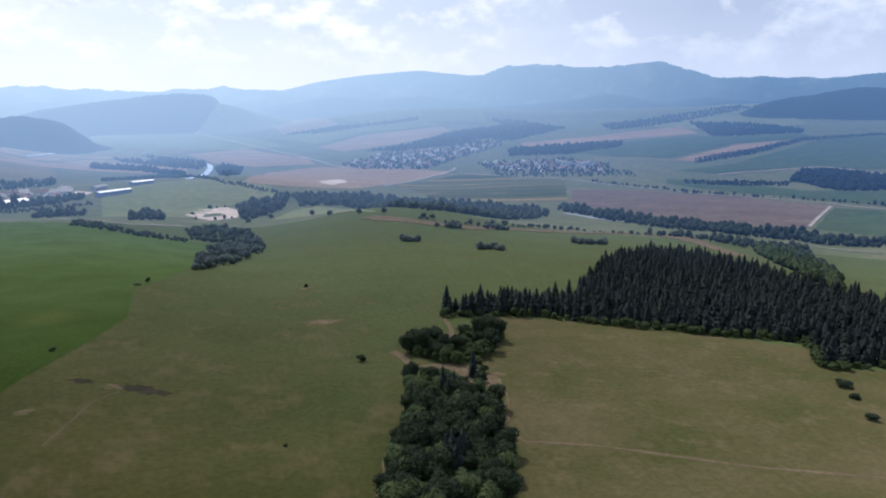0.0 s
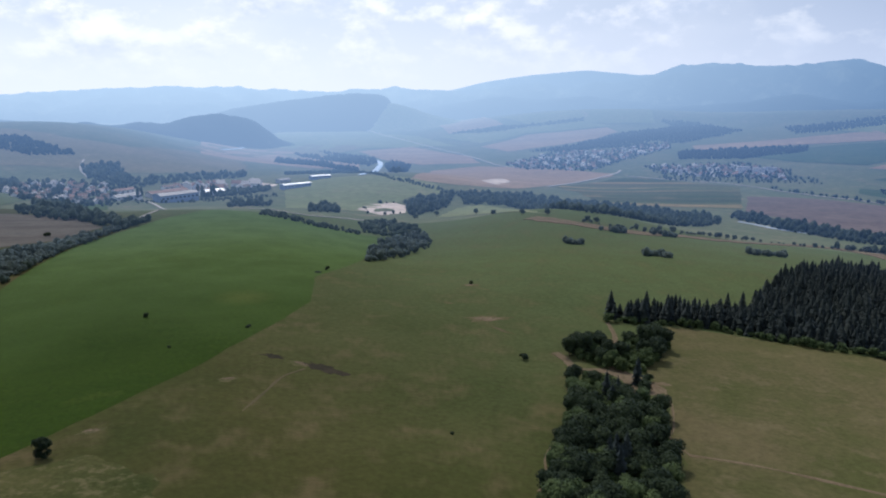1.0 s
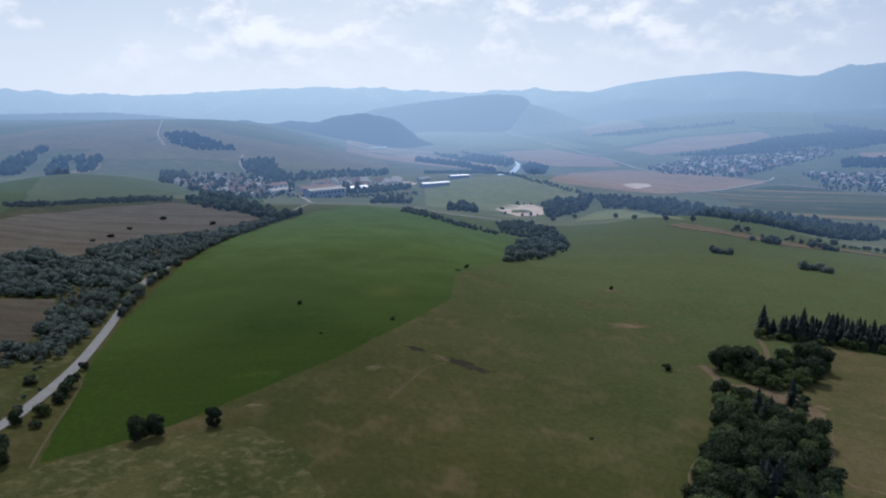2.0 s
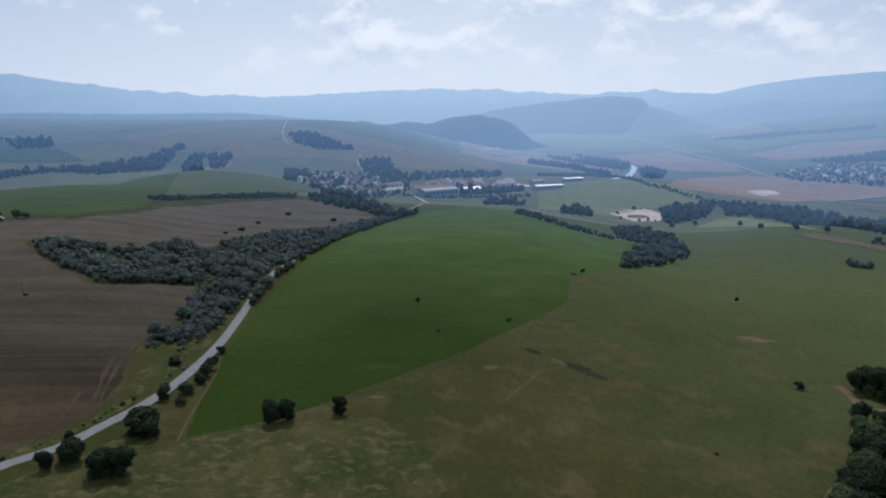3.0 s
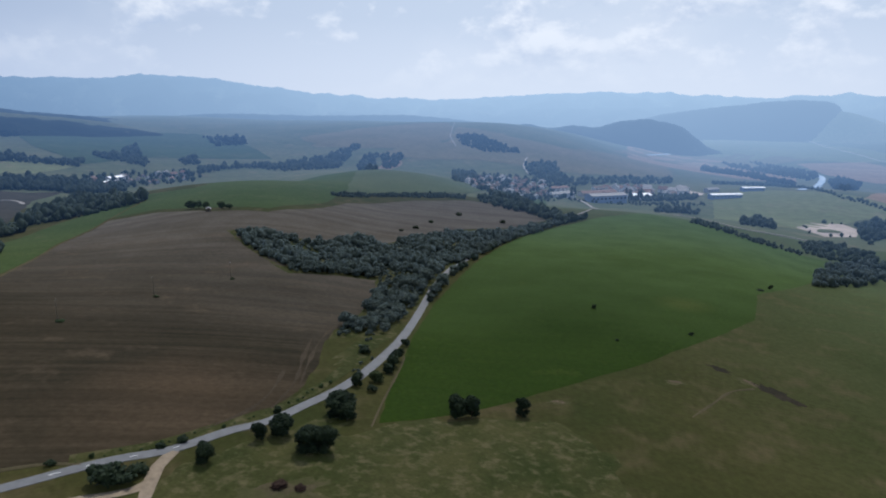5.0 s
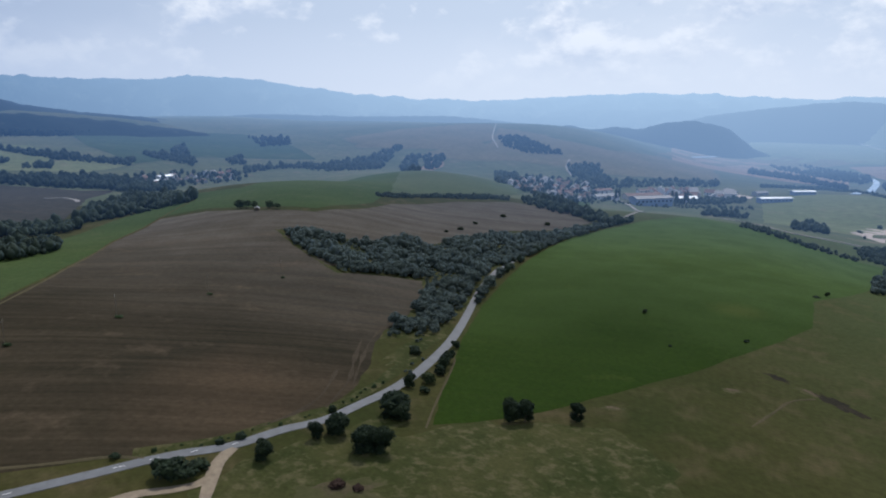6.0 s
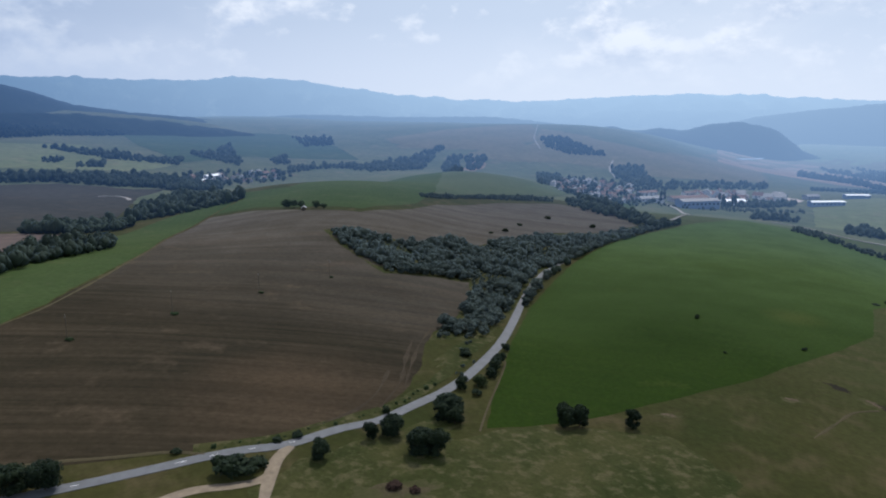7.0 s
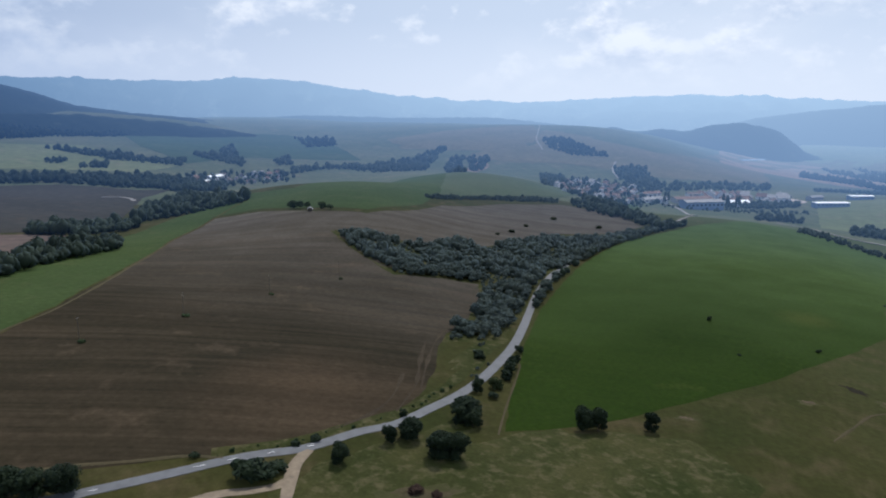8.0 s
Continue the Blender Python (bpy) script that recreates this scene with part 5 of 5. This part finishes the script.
mass("tree_belt", REMOTE, sown([(-874, 1760), (-721, 1694), (-556, 1536), (-588, 1625), (-781, 1837), (-955, 1925)], 9, 145), WOOD_LEAF, "belt of trees along the valley", "trees", 245)
mass("copse", REMOTE, sown([(-1007, 2172), (-714, 1979), (-628, 1819), (-643, 1779), (-900, 2007)], 11, 146), WOOD_LEAF, "copse of dark trees on the hillside", "trees", 246)


# ---------------------------------------------------------------- hills of the horizon


def ridge(name, profile, reach, depth, material, label, rough=6.0, seed=1):
    """A range of hills: heights by bearing at one distance, with a broken flank towards the valley."""
    az = np.array([p[0] for p in profile], float)
    top = np.array([p[1] for p in profile], float)
    b = np.arange(az.min(), az.max(), 0.18)
    crest = np.interp(b, az, top)
    kernel = np.hanning(9)
    crest = np.convolve(np.pad(crest, 4, mode="edge"), kernel / kernel.sum(), "valid")
    rows = 16
    verts = []
    for j in range(rows + 4):
        u = j / rows
        d = reach - depth * (1 - u)
        x, y = -np.sin(np.radians(b)) * d, np.cos(np.radians(b)) * d
        base = land(x, y) - 6
        s = np.clip(u, 0, 1)
        s = s * s * (3 - 2 * s) if u <= 1 else 1 - (u - 1) * 1.6
        wob = np.array([noise.fractal((p / 160, q / 160, seed), 0.9, 2.1, 5) for p, q in zip(x, y)])
        teeth = np.array([noise.noise((p / 24, q / 24, seed + 9.0)) for p, q in zip(x, y)])
        z = base + (crest - base) * s + teeth * min(rough, 7.0) * 0.45 * s + wob * rough * (0.35 if j >= rows else min(1.0, 2.2 * s * (1.3 - s)) + 0.1)
        verts.append(np.stack([x, y, z], -1))
    n = len(b)
    v = np.concatenate(verts)
    f = [(j * n + i, j * n + i + 1, (j + 1) * n + i + 1, (j + 1) * n + i) for j in range(rows + 3) for i in range(n - 1)]
    return tagged(mesh_object(name, v, f, material, smooth=True), label, "hills", kind="structure")


# Blue and faint through the haze painted by finish, over dark green slopes.
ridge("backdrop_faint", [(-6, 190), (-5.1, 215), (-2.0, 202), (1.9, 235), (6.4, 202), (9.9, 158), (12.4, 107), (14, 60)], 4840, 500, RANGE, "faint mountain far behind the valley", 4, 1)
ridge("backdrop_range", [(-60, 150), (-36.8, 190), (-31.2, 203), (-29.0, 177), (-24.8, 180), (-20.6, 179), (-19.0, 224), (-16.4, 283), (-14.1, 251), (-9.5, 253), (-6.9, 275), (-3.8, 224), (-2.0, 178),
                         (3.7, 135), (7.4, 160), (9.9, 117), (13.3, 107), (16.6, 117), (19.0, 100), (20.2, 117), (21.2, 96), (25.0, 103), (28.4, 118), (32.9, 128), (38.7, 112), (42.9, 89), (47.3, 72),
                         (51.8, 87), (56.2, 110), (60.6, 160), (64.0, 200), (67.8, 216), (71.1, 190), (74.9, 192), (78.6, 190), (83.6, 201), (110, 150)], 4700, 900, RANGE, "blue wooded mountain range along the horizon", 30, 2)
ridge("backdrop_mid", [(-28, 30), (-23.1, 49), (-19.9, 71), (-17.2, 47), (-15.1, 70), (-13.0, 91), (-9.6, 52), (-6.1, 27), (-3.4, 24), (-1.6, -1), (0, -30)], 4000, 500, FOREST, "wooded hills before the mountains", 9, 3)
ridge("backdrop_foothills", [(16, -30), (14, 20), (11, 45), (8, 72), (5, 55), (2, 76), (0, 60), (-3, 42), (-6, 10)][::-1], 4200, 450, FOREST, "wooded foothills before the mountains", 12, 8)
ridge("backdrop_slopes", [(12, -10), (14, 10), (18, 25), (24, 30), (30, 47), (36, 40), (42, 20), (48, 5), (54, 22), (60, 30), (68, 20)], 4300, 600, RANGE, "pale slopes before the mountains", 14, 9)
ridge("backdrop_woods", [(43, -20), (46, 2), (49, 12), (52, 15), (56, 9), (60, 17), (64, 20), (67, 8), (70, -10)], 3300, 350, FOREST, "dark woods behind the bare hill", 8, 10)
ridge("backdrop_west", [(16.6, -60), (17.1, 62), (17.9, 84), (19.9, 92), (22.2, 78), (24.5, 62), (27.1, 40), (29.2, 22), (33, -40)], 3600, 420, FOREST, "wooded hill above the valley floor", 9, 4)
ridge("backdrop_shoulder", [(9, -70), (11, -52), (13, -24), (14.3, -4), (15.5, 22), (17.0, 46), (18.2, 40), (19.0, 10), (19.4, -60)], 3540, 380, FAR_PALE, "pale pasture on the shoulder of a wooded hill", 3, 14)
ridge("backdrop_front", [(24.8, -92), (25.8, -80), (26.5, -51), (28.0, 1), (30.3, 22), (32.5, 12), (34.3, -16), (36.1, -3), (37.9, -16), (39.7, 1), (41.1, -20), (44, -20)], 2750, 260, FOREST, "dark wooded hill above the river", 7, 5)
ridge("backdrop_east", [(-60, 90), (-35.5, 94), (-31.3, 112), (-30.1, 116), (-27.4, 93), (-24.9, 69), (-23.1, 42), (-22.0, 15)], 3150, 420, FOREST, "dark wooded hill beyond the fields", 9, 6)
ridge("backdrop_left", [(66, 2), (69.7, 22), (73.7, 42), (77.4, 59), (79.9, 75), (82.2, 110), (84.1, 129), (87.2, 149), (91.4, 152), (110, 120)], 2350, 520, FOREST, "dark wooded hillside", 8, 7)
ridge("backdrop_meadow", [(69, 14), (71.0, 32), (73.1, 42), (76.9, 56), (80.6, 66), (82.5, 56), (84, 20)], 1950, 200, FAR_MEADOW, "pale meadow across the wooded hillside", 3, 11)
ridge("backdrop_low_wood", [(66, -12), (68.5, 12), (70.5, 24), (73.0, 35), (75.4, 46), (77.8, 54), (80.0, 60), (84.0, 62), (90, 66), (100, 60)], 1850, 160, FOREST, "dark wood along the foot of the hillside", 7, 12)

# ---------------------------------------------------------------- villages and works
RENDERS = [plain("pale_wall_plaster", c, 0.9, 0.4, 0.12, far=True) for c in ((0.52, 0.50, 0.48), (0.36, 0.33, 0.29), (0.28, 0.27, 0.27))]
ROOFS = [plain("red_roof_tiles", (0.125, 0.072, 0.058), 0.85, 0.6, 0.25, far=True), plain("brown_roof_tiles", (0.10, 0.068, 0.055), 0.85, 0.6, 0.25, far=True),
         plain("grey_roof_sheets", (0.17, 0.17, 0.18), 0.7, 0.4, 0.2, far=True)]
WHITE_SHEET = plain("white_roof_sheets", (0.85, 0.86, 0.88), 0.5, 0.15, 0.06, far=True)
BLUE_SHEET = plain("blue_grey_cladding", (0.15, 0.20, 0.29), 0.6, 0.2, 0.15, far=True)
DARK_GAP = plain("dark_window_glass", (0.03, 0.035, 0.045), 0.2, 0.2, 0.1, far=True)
TIMBER = plain("weathered_pole_wood", (0.10, 0.085, 0.065), 0.9, 2.0, 0.3)


def gable_wall(w, l, h, top):
    x, y = w / 2, l / 2
    v = [(-x, -y, -1.5), (x, -y, -1.5), (x, y, -1.5), (-x, y, -1.5), (-x, -y, h), (x, -y, h), (x, y, h), (-x, y, h), (0, -y, top), (0, y, top)]
    return v, [(0, 3, 2, 1), (0, 1, 5, 8, 4), (2, 3, 7, 9, 6), (1, 2, 6, 5), (3, 0, 4, 7), (4, 8, 9, 7), (5, 6, 9, 8)]


def gable_roof(w, l, h, top, over=0.5, thick=0.25):
    x, y = w / 2 + over, l / 2 + over
    drop = (top - h) / (w / 2) * over
    s = [(-x, h - drop), (0, top), (x, h - drop), (x, h - drop + thick), (0, top + thick), (-x, h - drop + thick)]
    v = [(a, -y, b + 0.02) for a, b in s] + [(a, y, b + 0.02) for a, b in s]
    f = [(i, (i + 1) % 6, 6 + (i + 1) % 6, 6 + i) for i in range(6)]
    return v, [q[::-1] for q in f] + [(0, 1, 4, 5), (1, 2, 3, 4), (11, 10, 7, 6), (10, 9, 8, 7)]


def box(x0, x1, y0, y1, z0, z1):
    v = [(x, y, z) for z in (z0, z1) for x, y in ((x0, y0), (x1, y0), (x1, y1), (x0, y1))]
    return v, [(3, 2, 1, 0), (4, 5, 6, 7), (0, 1, 5, 4), (1, 2, 6, 5), (2, 3, 7, 6), (3, 0, 4, 7)]


def house(w, l, h, top, wall, roof, label, group):
    base = tagged(new("house"), label, "house", group)
    body = mesh_object("wall", *gable_wall(w, l, h, top), wall, base)
    mesh_object("roof", *gable_roof(w, l, h, top), roof, base)
    mesh_object("chimney", *box(0.9, 1.5, l * 0.15, l * 0.15 + 0.7, h, top + 0.9), wall, base)
    for y in (-l * 0.28, l * 0.05):
        for x in (-w / 2 - 0.03, w / 2 - 0.05):
            mesh_object("window", *box(x, x + 0.08, y, y + 1.4, h * 0.35, h * 0.35 + 1.3), DARK_GAP, body)
    mesh_object("door", *box(-0.6, 0.6, -l / 2 - 0.04, -l / 2 + 0.04, -0.2, 2.0), DARK_GAP, body)
    return base


def village(places, group, seed, sizes=(0.85, 1.25)):
    rnd = random.Random(seed)
    forms = []
    for w, l, h, top, wall, roof, label in ((8.5, 11, 3.6, 7.2, 0, 0, "white house with red tiled gable roof"), (9, 10, 4.6, 8.2, 1, 1, "cream house with brown tiled gable roof"),
                                            (8, 13, 3.4, 6.4, 2, 0, "grey house with red tiled gable roof"), (10, 10, 5.4, 8.6, 0, 2, "white house with grey sheet roof"),
                                            (7, 15, 3.0, 5.6, 0, 2, "long white outbuilding with grey sheet roof")):
        x, y = places[len(forms)]
        ob = house(w, l, h, top, RENDERS[wall], ROOFS[roof], label, group)
        ob.matrix_basis = stand(x, y, rnd.uniform(*sizes), rnd.choice((20, 110, 65)) + rnd.uniform(-15, 15), sink=0)
        forms.append(ob)
    for x, y in places[5:]:
        c = copy_thing(rnd.choice(forms), Matrix.Identity(4))
        c.matrix_basis = stand(x, y, rnd.uniform(*sizes), rnd.choice((20, 110, 65)) + rnd.uniform(-15, 15), sink=0)


def hall(name, x, y, turn, w, l, h, top, wall, roof, label, bays=0):
    base = tagged(new(name), label, "hall")
    body = mesh_object("wall", *gable_wall(w, l, h, top), wall, base)
    mesh_object("roof", *gable_roof(w, l, h, top, 0.8, 0.4), roof, base)
    for k in range(bays):
        q = -l / 2 + l * (k + 0.5) / bays
        mesh_object("window", *box(-w / 2 - 0.05, -w / 2 + 0.05, q - 1.6, q + 1.6, h * 0.5, h * 0.75), DARK_GAP, body)
        mesh_object("window", *box(w / 2 - 0.05, w / 2 + 0.05, q - 1.6, q + 1.6, h * 0.5, h * 0.75), DARK_GAP, body)
    base.matrix_basis = stand(x, y, 1.0, turn, sink=0)
    return base


def apartment_block(x, y, turn, label):
    base = tagged(new("apartment_block"), label, "apartment block", "blocks of the far village")
    body = mesh_object("wall", *box(-6, 6, -14, 14, -2, 13), RENDERS[0], base)
    mesh_object("roof", *box(-6.4, 6.4, -14.4, 14.4, 13.01, 13.6), ROOFS[2], base)
    for z in (1.2, 4.4, 7.6, 10.4):
        for q in range(6):
            for s in (-6.05, 5.97):
                mesh_object("window", *box(s, s + 0.08, -12.5 + q * 4.4, -10.7 + q * 4.4, z, z + 1.5), DARK_GAP, body)
    base.matrix_basis = stand(x, y, 1.0, turn, sink=0)


near_village = sown([(-815, 800), (-860, 900), (-775, 965), (-690, 870), (-650, 790), (-690, 700)], 21, 51)
village(near_village.tolist(), "houses of the near village", 52, (0.65, 1.0))
village(sown([(-600, 1000), (-560, 1075), (-620, 1130), (-700, 1010), (-660, 950)], 27, 53).tolist(), "houses beside the works", 54, (1.0, 1.6))
village(sown([(-960, 282), (-1065, 320), (-1110, 478), (-1048, 458), (-985, 352)], 25, 55).tolist(), "houses of the hamlet", 56, (0.65, 1.0))
village(sown([(-258, 1862), (-143, 2155), (28, 2190), (176, 2325), (178, 2195), (24, 1926), (-46, 1715), (-198, 1735)], 29, 57).tolist(), "houses of the far village", 58, (0.75, 1.1))
village(sown([(95, 1812), (317, 1850), (388, 1735), (359, 1584), (240, 1640), (115, 1680)], 28, 59).tolist(), "houses by the valley road", 60, (0.75, 1.1))
for k, (x, y) in enumerate(((330, 1690), (352, 1700), (300, 1720))):
    apartment_block(x, y, 70 + 8 * k, "pale flat-roofed apartment block in the village")
hall("barn", -507, 1085, -34, 14, 52, 7.0, 7.9, BLUE_SHEET, WHITE_SHEET, "long barn with bright white sheet roof", 8)
hall("barn", -513, 1204, -38, 13, 38, 6.0, 6.8, BLUE_SHEET, WHITE_SHEET, "long barn with white roof on a rise", 6)
hall("works_hall", -594, 878, -26, 22, 58, 11, 13.5, BLUE_SHEET, ROOFS[2], "large blue-grey works hall with low roof", 9)
hall("works_hall", -640, 925, -26, 18, 60, 7, 9.5, RENDERS[1], ROOFS[0], "long works building with reddish roof", 8)
hall("works_hall", -590, 965, -30, 16, 34, 7, 9.5, RENDERS[0], WHITE_SHEET, "works building with pale roof", 5)
hall("works_hall", -662, 862, -20, 14, 40, 6, 8.5, RENDERS[0], ROOFS[2], "long white works shed", 6)
for k, (x, y, w, l, h, wall, roof, label) in enumerate((
        (-612, 1010, 12, 30, 5, 0, 0, "low works shed with reddish roof"), (-628, 1046, 12, 34, 5, 1, 2, "low works shed with grey roof"),
        (-575, 1030, 10, 22, 4, 0, 2, "small white shed beside the works"), (-588, 1062, 9, 18, 4, 2, 1, "small grey shed beside the yard"),
        (-700, 905, 12, 32, 6, 0, 0, "long white building with red roof"), (-725, 872, 10, 26, 5, 1, 0, "long cream building with red roof"),
        (-672, 985, 12, 30, 5, 0, 1, "long white shed with brown roof"), (-560, 1150, 11, 26, 5, 2, 2, "grey shed on the rise"))):
    hall("works_shed", x, y, -26 + 9 * (k % 3), w, l, h, h + 2.2, RENDERS[wall], ROOFS[roof], label, 4)
hall("barn", -1040, 340, -160, 9, 22, 4, 5.6, RENDERS[0], WHITE_SHEET, "long farm building with white roof", 5)
hall("barn", -985, 305, -160, 9, 18, 4, 5.4, RENDERS[0], WHITE_SHEET, "farm building with white roof", 4)
for k, (x, y) in enumerate(((-648, 868), (-645, 872), (-587, 922), (-583, 927), (-576, 940), (-574, 944))):
    lone_tree("poplar", SCRUB[k % 3], x, y, 20 + k % 3, 5.0, "tall narrow dark poplar beside the works", "poplar", turn=k * 50.0, leaf=FAR_LEAF)
mass("village_trees", DISTANT, sown([(-830, 800), (-880, 930), (-760, 985), (-660, 880), (-620, 770), (-680, 690)], 12.5, 61), FAR_LEAF, "garden trees between village houses", "trees", 61, (0.5, 0.95))
mass("village_trees", DISTANT, sown([(-950, 270), (-1075, 310), (-1120, 490), (-1040, 470), (-975, 350)], 13, 62), FAR_LEAF, "garden trees between hamlet houses", "trees", 62, (0.5, 1.0))
mass("village_trees", REMOTE, sown([(-268, 1852), (-150, 2175), (28, 2210), (186, 2345), (188, 2185), (30, 1906), (-40, 1700), (-198, 1715)], 15, 63), FAR_LEAF, "garden trees in the far village", "trees", 63, (0.5, 1.0))
mass("village_trees", REMOTE, sown([(85, 1822), (327, 1870), (408, 1735), (369, 1574), (240, 1630), (105, 1670)], 15, 64), FAR_LEAF, "garden trees by the valley road", "trees", 64, (0.5, 1.0))


mass("pit_bushes", DISTANT, [(-322, 900), (-318, 893), (-327, 908), (-312, 968), (-303, 975), (-320, 962), (-262, 868), (-268, 858), (-276, 846), (-296, 838)], FAR_LEAF, "dark bushes round the gravel pit", "bushes", 66, (0.4, 0.75))


def power_pole(x, y, turn):
    base = tagged(new("power_pole"), "weathered wooden power pole in the tilled field", "power pole", "power poles")
    mesh_object("mast", *limb((0, 0, -1), (0, 0, 9.5), 0.12, 0.08, 8), TIMBER, base)
    arm = mesh_object("crossarm", *box(-1.1, 1.1, -0.07, 0.07, 8.7, 8.86), TIMBER, base)
    for q in (-1.0, 0.0, 1.0):
        mesh_object("insulator", *limb((q, 0, 8.86), (q, 0, 9.15 + 0.5 * (q == 0)), 0.05, 0.035, 6), RENDERS[0], arm)
    mesh_object("brace", *limb((0.6, 0, 8.72), (0.08, 0, 8.0), 0.03, 0.03, 5), TIMBER, base)
    mesh_object("brace", *limb((-0.6, 0, 8.72), (-0.08, 0, 8.0), 0.03, 0.03, 5), TIMBER, base)
    base.matrix_basis = stand(x, y, 1.0, turn, sink=0)


for k, (x, y) in enumerate(((-311.5, 55.5), (-300.5, 15.0), (-327, 99.5), (-345, 146))):
    power_pole(x, y, -20.0)
    lone_tree("bush", BUSH[k % 2], x + 0.8, y + 0.6, 1.3, 3.6 - 0.4 * k, "low weeds round the foot of a power pole", "bush", turn=k * 33.0)
hut = tagged(new("hut"), "small hut with pale roof between hilltop trees", "hut")
mesh_object("wall", *gable_wall(4.2, 6.0, 2.4, 3.8), TIMBER, hut)
mesh_object("roof", *gable_roof(4.2, 6.0, 2.4, 3.8, 0.4, 0.15), ROOFS[2], hut)
mesh_object("door", *box(-0.45, 0.45, -3.04, -2.96, 0, 1.9), DARK_GAP, hut)
hut.matrix_basis = stand(-527, 225, 0.85, 60, sink=0)
for k, (x, y, h, w) in enumerate(((-557, 225, 7.5, 9.0), (-550, 228, 7.0, 8.0), (-541, 230, 6.5, 7.0), (-527, 236, 6.5, 7.0), (-519, 238, 5.0, 7.0))):
    lone_tree("tree", SCRUB[k % 3], x, y, h, w, "dark tree on the hilltop beside the hut", turn=k * 40.0)
